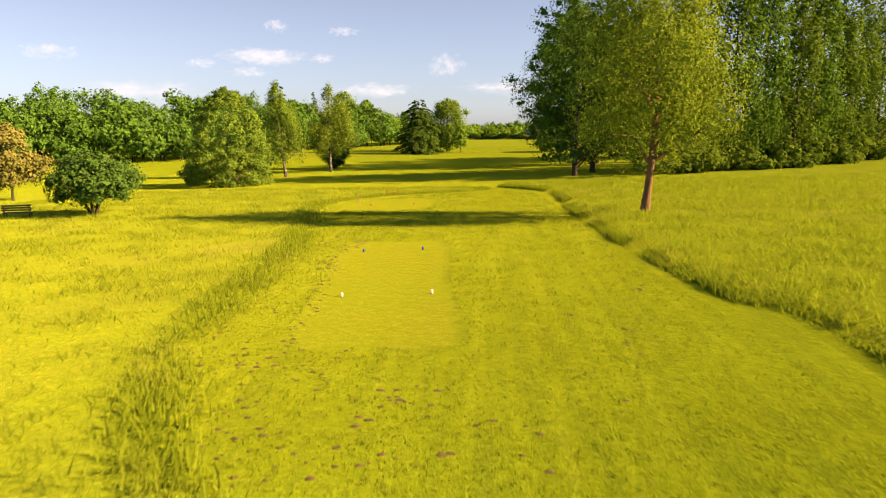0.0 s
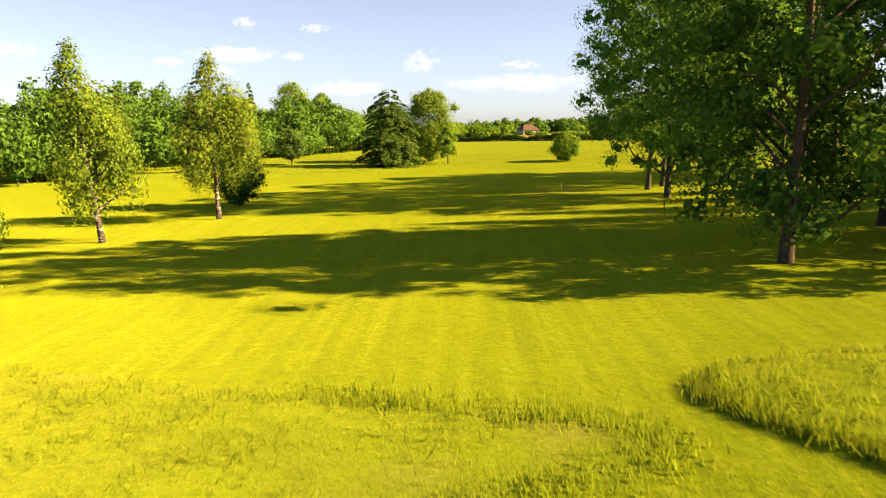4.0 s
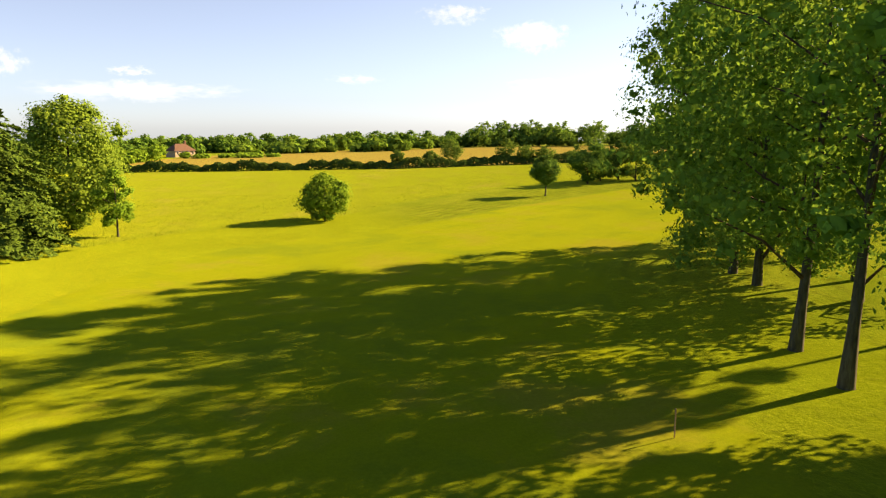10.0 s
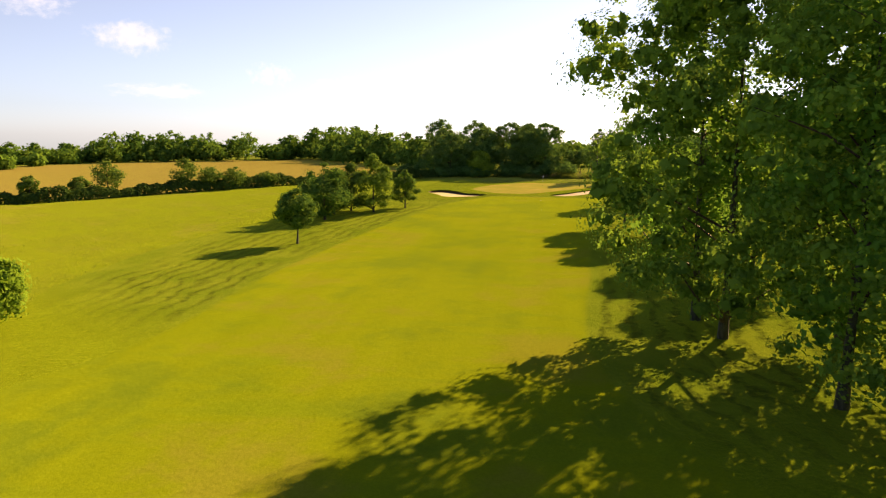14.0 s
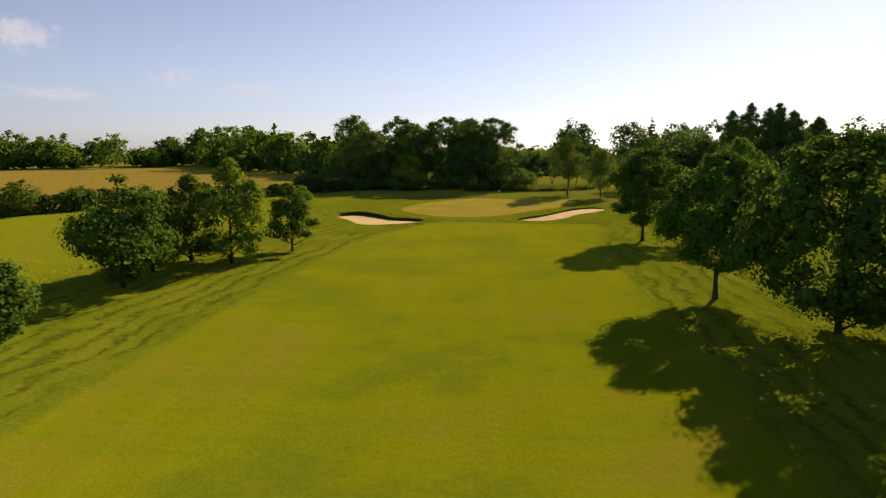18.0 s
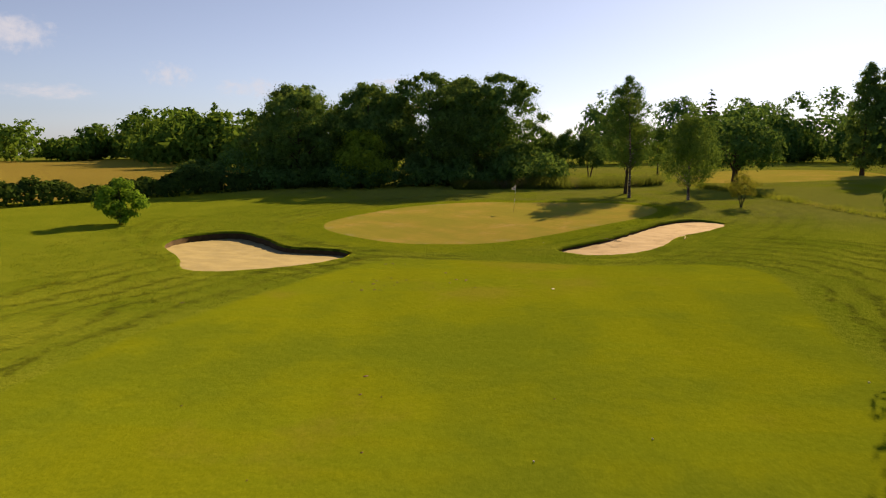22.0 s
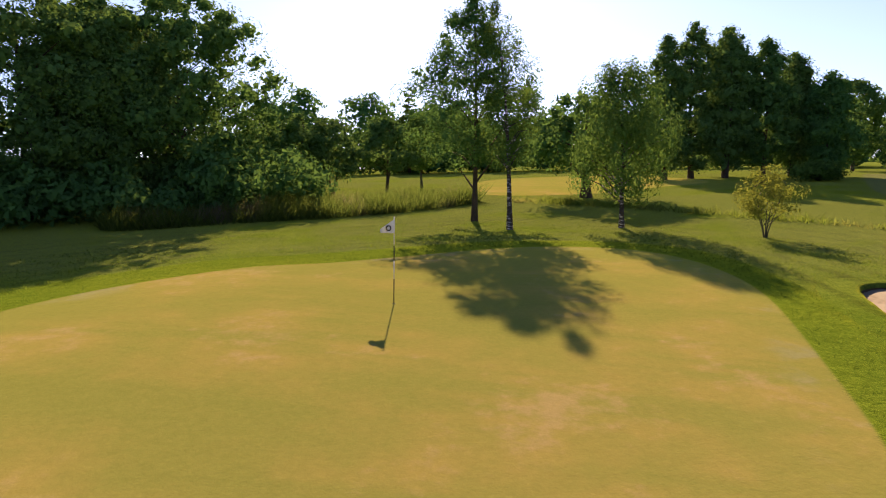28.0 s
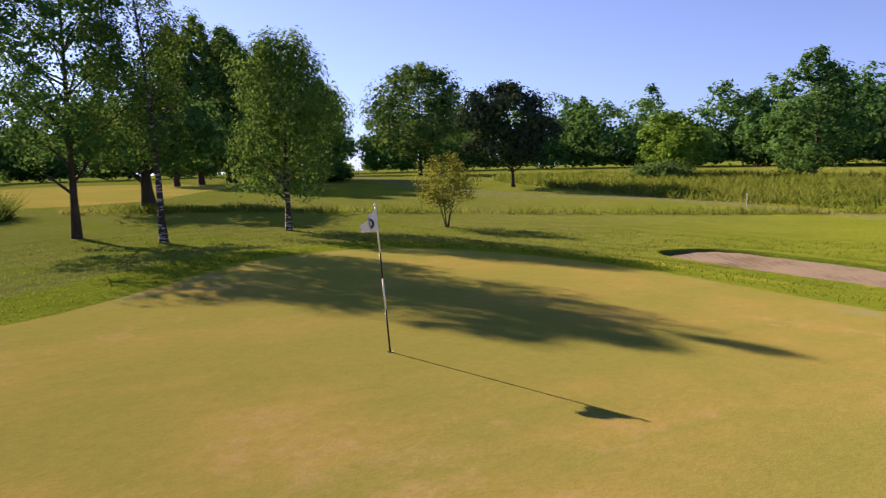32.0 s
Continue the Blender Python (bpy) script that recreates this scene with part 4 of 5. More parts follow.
def hedge(name, points, h, w, leaves, size, leaf, label, seed):
    """A clipped hedge: leaves on the faces of a long, slightly uneven bank."""
    rng = np.random.default_rng(seed)
    p = np.array(points, float)
    seg = np.r_[0, np.cumsum(np.linalg.norm(np.diff(p, axis=0), axis=1))]
    u, a = rng.uniform(0, seg[-1], leaves), rng.uniform(0, np.pi, leaves)
    x, y = np.interp(u, seg, p[:, 0]), np.interp(u, seg, p[:, 1])
    k = np.clip(np.searchsorted(seg, u) - 1, 0, len(p) - 2)
    d = (p[k + 1] - p[k]) / (seg[k + 1] - seg[k])[:, None]
    hh = h * (1 + 0.22 * np.sin(u * 0.31) + 0.16 * np.sin(u * 0.83 + 1) + 0.10 * np.sin(u * 2.3))
    r = rng.uniform(0.75, 1.0, leaves)
    off, z = np.cos(a) * w / 2 * r, np.abs(np.sin(a)) ** 0.6 * hh * r
    pos = np.stack([x - d[:, 1] * off, y + d[:, 0] * off, land(x, y) + z], 1)
    nrm = np.stack([-d[:, 1] * np.cos(a), d[:, 0] * np.cos(a), np.sin(a)], 1) + rng.normal(size=(leaves, 3)) * 0.4
    tagged(new(name, mesh_from(name, *leaf_cards(pos, nrm, size, rng), leaf, False)), label, "hedge", kind="stuff")


hedge("hedge", [(-30, 215), (10, 190), (42, 173), (66, 169.5), (92, 166), (112, 162.5), (134, 158)], 2.0, 3.0, 34000, 0.46, L_HEDGE, "clipped dark field hedge between meadow and stubble", 201)
wood("hedgerow_trees", [(54.6, 176.6, 6.4, 7), (66, 170, 6.6, 6), (71, 169, 5, 6), (76, 168, 4.6, 6), (48, 174, 4, 4), (40, 175, 4.6, 4), (84, 167, 3.4, 6)], "scattered small trees standing in the hedge", L_MAPLE, 202, 1200, 0.36, "trees", 0.1)
wood("woodland", row([(-150, 0), (-120, 30), (-95, 54), (-86, 64), (-78, 95), (-68, 131), (-56, 152), (-48, 160), (-44, 180)], 140, 11.5, 11.5, 2.2) + row([(-175, 10), (-125, 55), (-98, 85), (-88, 130), (-72, 165)], 120, 13.5, 12.5, 5.0), "dense green broad-leaved wood with pale trunks at its edge", L_WOOD, 203, 700, 0.62, "woodland", 0.14)
wood("tree_line", row([(225, 292), (200, 300), (170, 318), (150, 328)], 52, 10.0, 12, 4) + row([(150, 328), (80, 348), (30, 334), (-20, 320)], 100, 6.6, 12, 4) + row([(165, 178), (178, 196), (186, 215)], 26, 9.5, 12, 3) + row([(190, 222), (200, 240), (215, 262), (228, 285), (235, 300)], 46, 11.8, 14, 4), "line of dark trees along the far side of the field", L_WOOD, 204, 300, 1.1, "woodland")
# distance haze on these trees is only a paler leaf colour
wood("far_trees", row([(-60, 250), (-34, 258), (-20, 262)], 16, 6, 9, 5) + row([(26, 300), (60, 310), (93, 300), (140, 350)], 30, 5.5, 9, 6) + row([(-200, 500), (0, 560), (200, 640), (400, 720), (600, 760)], 70, 6, 22, 30), "far hedges and trees along the horizon, with leaves paler for haze", L_HORNBEAM, 205, 170, 2.0, "trees")
wood("far_wood", row([(215, 140), (235, 128), (250, 100), (255, 70), (240, 30), (220, 10), (180, 0), (120, 10), (90, -10)], 190, 12.5, 12, 6), "dark woodland beyond the second green", L_OAK, 206, 800, 0.66, "woodland")
wood("distant_wood", row([(300, 300), (500, 260), (620, 80), (560, -150), (350, -300), (100, -420), (-300, -350), (-500, 0), (-450, 350), (-200, 500)], 230, 9, 40, 26), "distant woods closing the horizon all round", L_WOOD, 207, 110, 3.6, "woodland")
for x, y, h, w, s in [(-82.5, 136, 21.5, 11, 1), (-70.5, 134, 17.4, 5, 2), (-78, 84, 15.5, 5, 3), (-66, 86, 14.5, 5, 4)]:
    spruce("cedar" if s == 1 else "fir", x, y, h, w, "dark conifer rising above the wood", L_SPRUCE, M_BARK_DARK, 300 + s, 16, 4500, 0.55, 3.0, "conifers in the wood", taper=0.5 if s == 1 else 0.75)
tree("lime_tree", -64.5, 150, 19, 13.5, 2, "round", L_LIME, M_BARK, "yellow-green lime tree rising above the wood", clumps=70, leaves=6000, size=0.42, seed=301)
tree("lime_tree", -57.0, 152, 15.9, 11.5, 1.5, "round", L_HORNBEAM, M_BARK, "bright green lime tree at the wood's edge", clumps=70, leaves=5000, size=0.42, seed=302)
tree("lime_tree", -50.5, 160, 11.5, 11.5, 1.2, "round", L_HORNBEAM, M_BARK, "round green lime tree at the wood's edge", clumps=60, leaves=4500, size=0.42, seed=303)
tree("lime_tree", -72, 138, 14.5, 12.5, 1.5, "round", L_HORNBEAM, M_BARK, "broad green lime tree at the wood's edge", clumps=70, leaves=5000, size=0.42, seed=304)


# ---- bunkers ----
def bunker(line, toward, material, label, deep=0.75):
    """Sand in a hollow with a turf lip that stands higher on the side named by toward."""
    c = line.mean(0)
    d = np.array(toward, float)
    d /= np.linalg.norm(d)
    half = np.abs((line - c) @ d).max()

    def drop(x, y):
        k = smooth01((((x - c[0]) * d[0] + (y - c[1]) * d[1]) / half + 0.9) / 1.8)
        return 0.05 + deep * k

    e = thing("bunker", c[0], c[1], label, "sand bunker", z=0.0)
    e.matrix_basis = pose(0, 0, 0)
    gx, gy = np.arange(line[:, 0].min() - 1, line[:, 0].max() + 1, 0.25), np.arange(line[:, 1].min() - 1, line[:, 1].max() + 1, 0.25)
    X, Y = np.meshgrid(gx, gy)
    s = distance_to(line, X, Y)
    n = np.array([[noise.noise((x * 1.3, y * 1.3, 3)) + 0.5 * noise.noise((x * 4, y * 4, 1)) for x in gx] for y in gy])
    Z = land(X, Y) - drop(X, Y) - 0.06 * smooth01(-s / 2.5) + n * 0.035
    f = grid_faces(len(gx), len(gy))
    f = f[(s.ravel()[f] < 0.3).any(1)]
    put("sand", mesh_from("sand", np.stack([X, Y, Z], -1).reshape(-1, 3), f, material), e)
    t = np.roll(line, -1, 0) - np.roll(line, 1, 0)
    t /= np.linalg.norm(t, axis=1, keepdims=True)
    out = np.stack([t[:, 1], -t[:, 0]], 1)
    if distance_to(line, *(line[0] + out[0] * 0.05)) < 0:
        out = -out
    r = np.random.default_rng(9)
    wob = r.normal(size=(len(line), 1)) * 0.04
    rings, zs = [], []
    for o, dz in ((1.1, 0.004), (0.5, 0.035), (0.12, 0.06), (-0.04, 0.03), (-0.07, -0.08)):
        p = line + out * (o + wob)
        rings.append(p)
        zs.append(land(p[:, 0], p[:, 1]) + dz)
    m, k = len(line), len(rings)
    V = np.concatenate([np.c_[p, z] for p, z in zip(rings, zs)])
    i = np.arange(k * m).reshape(k, m)
    F_ = np.stack([i[:-1], np.roll(i[:-1], -1, 1), np.roll(i[1:], -1, 1), i[1:]], -1).reshape(-1, 4)
    lip = mesh_from("turf_lip", V, F_, M_TURF)
    turf_fields(lip, V[:, 0], V[:, 1])
    put("turf_lip", lip, e, "overhanging turf lip")
    rings = []
    for o, z in ((-0.05, -0.06), (-0.10, None)):
        p = line + out * (o + wob)
        rings.append(np.c_[p, land(p[:, 0], p[:, 1]) + (z if z is not None else -drop(p[:, 0], p[:, 1]) - 0.12)])
    V = np.concatenate(rings)
    i = np.arange(2 * m).reshape(2, m)
    F_ = np.stack([i[:-1], np.roll(i[:-1], -1, 1), np.roll(i[1:], -1, 1), i[1:]], -1).reshape(-1, 4)
    put("soil_face", mesh_from("soil_face", V, F_, M_SOIL), e, "dark soil face under the lip")
    return e


bunker(BUNKER_NORTH, (0.9, 0.35), M_SAND, "kidney-shaped bunker of raked golden sand with a steep dark lip", 0.42)
bunker(BUNKER_SOUTH, (0.2, 0.9), M_SAND_PALE, "long curved bunker of pale dry sand with shallow edges", 0.15)


# ---- small things ----
def lathe(profile_rz, sides=12):
    bm = bmesh.new()
    rings = []
    for r, z in profile_rz:
        rings.append([bm.verts.new((r * math.cos(a * 2 * math.pi / sides), r * math.sin(a * 2 * math.pi / sides), z)) for a in range(sides)])
    for p, q in zip(rings[:-1], rings[1:]):
        for i in range(sides):
            bm.faces.new((p[i], p[(i + 1) % sides], q[(i + 1) % sides], q[i]))
    bm.faces.new(rings[0][::-1])
    bm.faces.new(rings[-1])
    for f in bm.faces:
        f.smooth = True
    return bm


def box(sx, sy, sz, at_=(0, 0, 0), bevel=0.01):
    bm = bmesh.new()
    bmesh.ops.create_cube(bm, size=1.0)
    bmesh.ops.scale(bm, vec=(sx, sy, sz), verts=bm.verts)
    bmesh.ops.translate(bm, vec=at_, verts=bm.verts)
    if bevel:
        bmesh.ops.bevel(bm, geom=list(bm.edges), offset=bevel, segments=1, affect="EDGES")
    return bm


def flagstick():
    e = thing("flagstick", 125.09, 123.74, "black and white flagstick with a white flag standing in the hole", "flagstick")
    lean = Matrix.Rotation(radians(7), 4, Vector((0.2, 1.0, 0)))
    z = 0.0
    for i, (length, m) in enumerate([(0.66, M_BLACK), (0.48, M_WHITE), (0.40, M_BLACK), (0.71, M_WHITE)]):
        bm = lathe([(0.014, z), (0.014, z + length)], 8)
        bm.transform(lean)
        part("stick_section", bm, m, e)
        z += length
    bm = lathe([(0.0, z), (0.022, z + 0.01), (0.022, z + 0.04), (0.0, z + 0.055)], 8)
    bm.transform(lean)
    part("knob", bm, M_WHITE, e)
    part("cup", lathe([(0.054, -0.1), (0.054, 0.006), (0.048, 0.006), (0.046, -0.09)], 16), M_BLACK, e, "dark hole in the turf")
    bm = bmesh.new()
    n, mrows = 12, 8
    wave = lambda u, w: 0.05 * math.sin(u * 10.8 + w * 2.0) * u   # u out along the cloth, w down it
    g = [[bm.verts.new((0.36 * i / n, wave(i / n, j / mrows), z - 0.02 - 0.36 * j / mrows - 0.25 * (i / n) * (1 - j / mrows))) for j in range(mrows + 1)] for i in range(n + 1)]
    for i in range(n):
        for j in range(mrows):
            bm.faces.new((g[i][j], g[i + 1][j], g[i + 1][j + 1], g[i][j + 1])).smooth = True
    bm.transform(lean @ Matrix.Rotation(radians(96), 4, "Z"))
    flag = part("flag", bm, M_CLOTH, e, "white cloth flag with a dark round emblem")
    bm = bmesh.new()
    rim = []
    for s in (0.078, 0.045):
        rim.append([bm.verts.new((0.15 + s * math.cos(a * math.pi / 8), wave(0.417 + s * math.cos(a * math.pi / 8) / 0.36, 0.62) + 0.009, z - 0.255 + s * math.sin(a * math.pi / 8))) for a in range(16)])
    for i in range(16):
        bm.faces.new((rim[0][i], rim[0][(i + 1) % 16], rim[1][(i + 1) % 16], rim[1][i]))
    bm.transform(lean @ Matrix.Rotation(radians(96), 4, "Z"))
    part("emblem", bm, M_BLACK, flag, "dark ring emblem")


flagstick()


def tee_marker(x, y, material, label):
    e = thing("tee_marker", x, y, label, "tee marker", "tee markers")
    part("body", lathe([(0.04, -0.02), (0.042, 0.0), (0.045, 0.10), (0.04, 0.13), (0.02, 0.15), (0.0, 0.152)], 12), material, e)
    part("foot", lathe([(0.05, -0.02), (0.05, 0.01), (0.035, 0.016)], 12), M_BLACK, e)


for x, y, m, c in [(-18.6, -68.8, M_WHITE, "white"), (-15.6, -68.4, M_WHITE, "white"), (-19.5, -59.8, M_BLUE, "blue"), (-16.8, -59.4, M_BLUE, "blue"), (-23.0, -37.6, M_RED, "red"), (-19.7, -37.4, M_RED, "red")]:
    tee_marker(x, y, m, f"small {c} painted tee marker on the mown tee")


def stake(x, y, h, material, label):
    e = thing("stake", x, y, label, "stake")
    part("shaft", box(0.042, 0.042, h + 0.1, (0, 0, h / 2 - 0.05), 0.008), material, e)
    part("cap", lathe([(0.035, h), (0.03, h + 0.03), (0.0, h + 0.06)], 6), material, e)


stake(-23.9, -37.4, 0.85, M_PINK, "faded pink marker stake beside the tee")
stake(-23.4, -27.2, 0.45, M_RED, "short red marker stake in the long grass")
stake(-22.7, -27.7, 0.4, M_RED, "short red marker stake in the long grass")


# ---- long grass ----
def blades(name, outline, n, box_, heights, width, material, label, seed, clump=0.35, category="long grass"):
    """Standing blades, thick in some places and thin in others, as one stuff object."""
    rng = np.random.default_rng(seed)
    x, y = rng.uniform(box_[0], box_[2], n * 3), rng.uniform(box_[1], box_[3], n * 3)
    thick = np.sin(x * 0.9 + 1.3 * np.sin(y * 0.7)) * np.sin(y * 1.1 + 1.7 * np.sin(x * 0.6)) + 0.6 * np.sin(x * 2.9 + y * 2.3) * np.sin(y * 3.7 - x)
    keep = (distance_to(outline, x, y) < 0.05) & (rng.uniform(-1.2, 1.2, len(x)) < thick + 0.6 - clump)
    x, y, thick = x[keep][:n], y[keep][:n], thick[keep][:n]
    m = len(x)
    h = rng.uniform(*heights, m) * (1 + 0.35 * thick)
    if outline is TEE_SIDE_RIGHT:
        h *= 1 + 0.9 * np.exp(-(distance_to(outline, x, y) / 0.6) ** 2)
    a, lean = rng.uniform(0, 2 * np.pi, m), rng.normal(size=(m, 2)) * 0.6
    base = np.stack([x, y, land(x, y) + 0.02 + (0.29 if outline is TEE_SIDE_RIGHT else 0.0) * smooth01(-distance_to(outline, x, y) / 0.7)], 1)
    side = np.stack([np.cos(a), np.sin(a), 0 * a], 1) * (width * rng.uniform(0.6, 1.4, m))[:, None]
    tip = base + np.stack([lean[:, 0] * h, lean[:, 1] * h, h], 1)
    v = np.stack([base - side, base + side, tip], 1).reshape(-1, 3)
    tagged(new(name, mesh_from(name, v, np.arange(3 * m).reshape(-1, 3), material, False)), label, category, kind="stuff")


blades("long_grass", TEE_SIDE_LEFT, 92000, (-56, -84, -13, -14), (0.12, 0.36), 0.017, M_BLADES, "tall yellow-green meadow grass left unmown beside the tee", 401)
blades("long_grass", TEE_SIDE_RIGHT, 84000, (-14, -84, 24, -12), (0.12, 0.36), 0.017, M_BLADES, "tall yellow-green meadow grass left unmown beside the tee", 402)
blades("meadow_grass", MEADOW_FAR, 36000, (-62, 74, 60, 140), (0.14, 0.36), 0.035, M_BLADES, "long meadow grass along the north side", 403)


def edge_grass(name, outline, south, north, west, east, n, heights, rise, loose, label, seed):
    """The standing edge of unmown grass: a dense wall of blades along an outline."""
    rng = np.random.default_rng(seed)
    p = np.concatenate([outline, outline[:1]])
    seg = np.r_[0, np.cumsum(np.linalg.norm(np.diff(p, axis=0), axis=1))]
    u = rng.uniform(0, seg[-1], n * 6)
    x, y = np.interp(u, seg, p[:, 0]), np.interp(u, seg, p[:, 1])
    keep = (y > south) & (y < north) & (x > west) & (x < east)
    x, y = x[keep][:n], y[keep][:n]
    m = len(x)
    uneven = 0.75 + 0.25 * np.sin(x * 1.7 + y * 1.3) + 0.25 * np.sin(y * 0.61 + x * 0.3)
    x, y = x + rng.normal(size=m) * loose, y + rng.normal(size=m) * loose
    h = rng.uniform(*heights, m) * uneven
    a, lean = rng.uniform(0, 2 * np.pi, m), rng.normal(size=(m, 2)) * 0.28
    base = np.stack([x, y, land(x, y) + rise * smooth01(-distance_to(outline, x, y) / 0.6) - 0.02], 1)
    side = np.stack([np.cos(a), np.sin(a), 0 * a], 1) * rng.uniform(0.012, 0.03, m)[:, None]
    tip = base + np.stack([lean[:, 0] * h, lean[:, 1] * h, h], 1)
    v = np.stack([base - side, base + side, tip], 1).reshape(-1, 3)
    tagged(new(name, mesh_from(name, v, np.arange(3 * m).reshape(-1, 3), M_BLADES, False)), label, "long grass", kind="stuff")


edge_grass("grass_edge", TEE_SIDE_RIGHT, -86, -13, -14, 16, 46000, (0.16, 0.38), 0.28, 0.18, "standing edge of the unmown grass along the mown strip", 407)
edge_grass("grass_edge", TEE_SIDE_LEFT, -86, -19.5, -29, -12, 13000, (0.14, 0.40), 0.12, 0.45, "standing edge of the unmown grass along the mown strip", 408)
REEDS = spline([(144, 137.5), (147, 132), (149, 127), (153, 121), (157, 117.6), (160, 118), (158, 124), (153, 131), (149, 137), (146, 139)], 6)
DITCH = spline([(158.5, 113), (154, 108.5), (149, 105), (140, 99.6), (124, 89.5), (124, 90.6), (139.4, 100.8), (148, 106.6), (153, 111), (157, 115)], 6)
FAR_GRASS = spline([(126, 88.5), (118, 84), (118, 60), (150, 55), (160, 70), (153, 78), (140, 85)], 6)
blades("reeds", REEDS, 16000, (143, 116, 161, 140), (0.7, 1.25), 0.035, M_BLADES_GREEN, "tall seeding grass in a strip behind the green", 404, 0.0)
blades("ditch_weeds", DITCH, 24000, (122, 88, 160, 116), (0.18, 0.5), 0.022, M_BLADES_FAR, "weeds and rushes along a shallow ditch", 405, 0.2)
blades("long_grass", FAR_GRASS, 18000, (116, 54, 161, 90), (0.35, 0.7), 0.05, M_BLADES_FAR, "tall green grass beyond the track", 406)


# ---- clouds, far off ----
def cloud_material():
    m, t = shader("cloud")
    co = t.nodes.new("ShaderNodeTexCoord")
    uv = node(t, "ShaderNodeMapping")
    t.links.new(co.outputs["Object"], uv.inputs[0])
    sp = t.nodes.new("ShaderNodeSeparateXYZ")
    t.links.new(uv.outputs[0], sp.inputs[0])
    rx, ry = math1(t, "MULTIPLY", sp.outputs[0], sp.outputs[0]), math1(t, "MULTIPLY", sp.outputs[1], sp.outputs[1])
    fall = math1(t, "SUBTRACT", 1.0, math1(t, "ADD", rx, ry))
    ob = t.nodes.new("ShaderNodeObjectInfo")
    shift = node(t, "ShaderNodeMapping")
    shift.inputs["Scale"].default_value = (2.4, 1.0, 1.0)
    t.links.new(co.outputs["Object"], shift.inputs[0])
    t.links.new(math1(t, "MULTIPLY", ob.outputs["Random"], 50.0), shift.inputs["Location"])
    n = nz(t, 1.6, 6.0, shift.outputs[0], 0.62)
    a = step(t, math1(t, "ADD", math1(t, "MULTIPLY", fall, 0.55), math1(t, "MULTIPLY", math1(t, "SUBTRACT", n, 0.5), 1.5)), 0.12, 0.95)
    # a weak glow of its own stands in for sunlight on the cloud
    em = node(t, "ShaderNodeEmission", Strength=0.235)
    em.inputs[0].default_value = (1.0, 0.96, 0.97, 1)
    mx = t.nodes.new("ShaderNodeMixShader")
    t.links.new(math1(t, "MULTIPLY", a, 0.7), mx.inputs[0])
    t.links.new(t.nodes.new("ShaderNodeBsdfTransparent").outputs[0], mx.inputs[1])
    t.links.new(em.outputs[0], mx.inputs[2])
    t.links.new(mx.outputs[0], t.nodes.new("ShaderNodeOutputMaterial").inputs[0])
    return m


M_CLOUD = cloud_material()
CLOUDS = [(-4.3, 4.5, 2.8, 1.2), (-18.6, 5.0, 5.1, 0.9), (-12.5, 7.1, 2.0, 0.5), (-33.8, 5.0, 3.4, 0.7), (-28.1, 2.4, 8.1, 1.2), (-14.2, 5.0, 1.6, 0.5), (-10.2, 2.5, 5.1, 0.7), (-23.4, 4.5, 2.1, 0.5), (-17.7, 7.4, 1.7, 0.6), (-19.9, 3.9, 2.7, 0.5), (-0.8, 2.8, 3.2, 0.4), (3.6, 2.8, 3.2, 1.0), (-18.8, 5.2, 5.4, 0.7), (-9.9, 2.6, 5.0, 0.8), (4.1, 2.8, 11.7, 1.0), (3.6, 4.2, 2.7, 0.5), (34.0, 7.2, 5.0, 1.3), (27.9, 8.7, 4.3, 1.0), (20.0, 3.8, 3.2, 0.5), (34.1, 6.8, 4.3, 1.4), (35.6, 3.3, 5.9, 0.8), (43.7, 4.7, 3.1, 1.1), (49.3, 3.9, 4.7, 1.0), (59.6, 4.4, 3.2, 0.6)]
for bearing, up, wide, tall in CLOUDS:
    b, e, far_ = radians(bearing), radians(up), 3300.0
    place = Vector((math.sin(b) * math.cos(e), math.cos(b) * math.cos(e), math.sin(e))) * far_ + Vector((0, 60, 8))
    v = np.array([(math.cos(a * math.pi / 12) * r, math.sin(a * math.pi / 12) * r, 0.06 * (1 - r)) for r in (0.01, 0.5, 1.0) for a in range(24)])
    i = np.arange(72).reshape(3, 24)
    f = np.concatenate([np.stack([i[:-1], np.roll(i[:-1], -1, 1), np.roll(i[1:], -1, 1), i[1:]], -1).reshape(-1, 4)])
    o = new("cloud", mesh_from("cloud", v, f, M_CLOUD))
    o.matrix_world = look(place, (0, 60, 8)) @ Matrix.Diagonal((far_ * radians(wide) * 0.75, far_ * radians(tall) * 0.95, 60, 1))
    tagged(o, "small white fair-weather cloud low in the sky", "cloud", "fair-weather clouds", "structure")


stake(-33.5, 77.9, 0.6, M_WHITE, "short white distance stake beside the fairway")
stake(-9.0, 38.8, 1.0, M_PALEWOOD, "short pale wooden post under the poplars")
stake(129.2, 92.3, 0.9, M_WHITE, "white stake beside the track")
wood("understorey", row([(8, -4), (16, 0), (25.8, 5.5), (35, 14.5), (48, 28), (62, 42)], 40, 3.4, 4.6, 0.7), "leafy bushes growing at the feet of the columnar poplars", L_LOMBARDY, 208, 480, 0.45, "bushes")


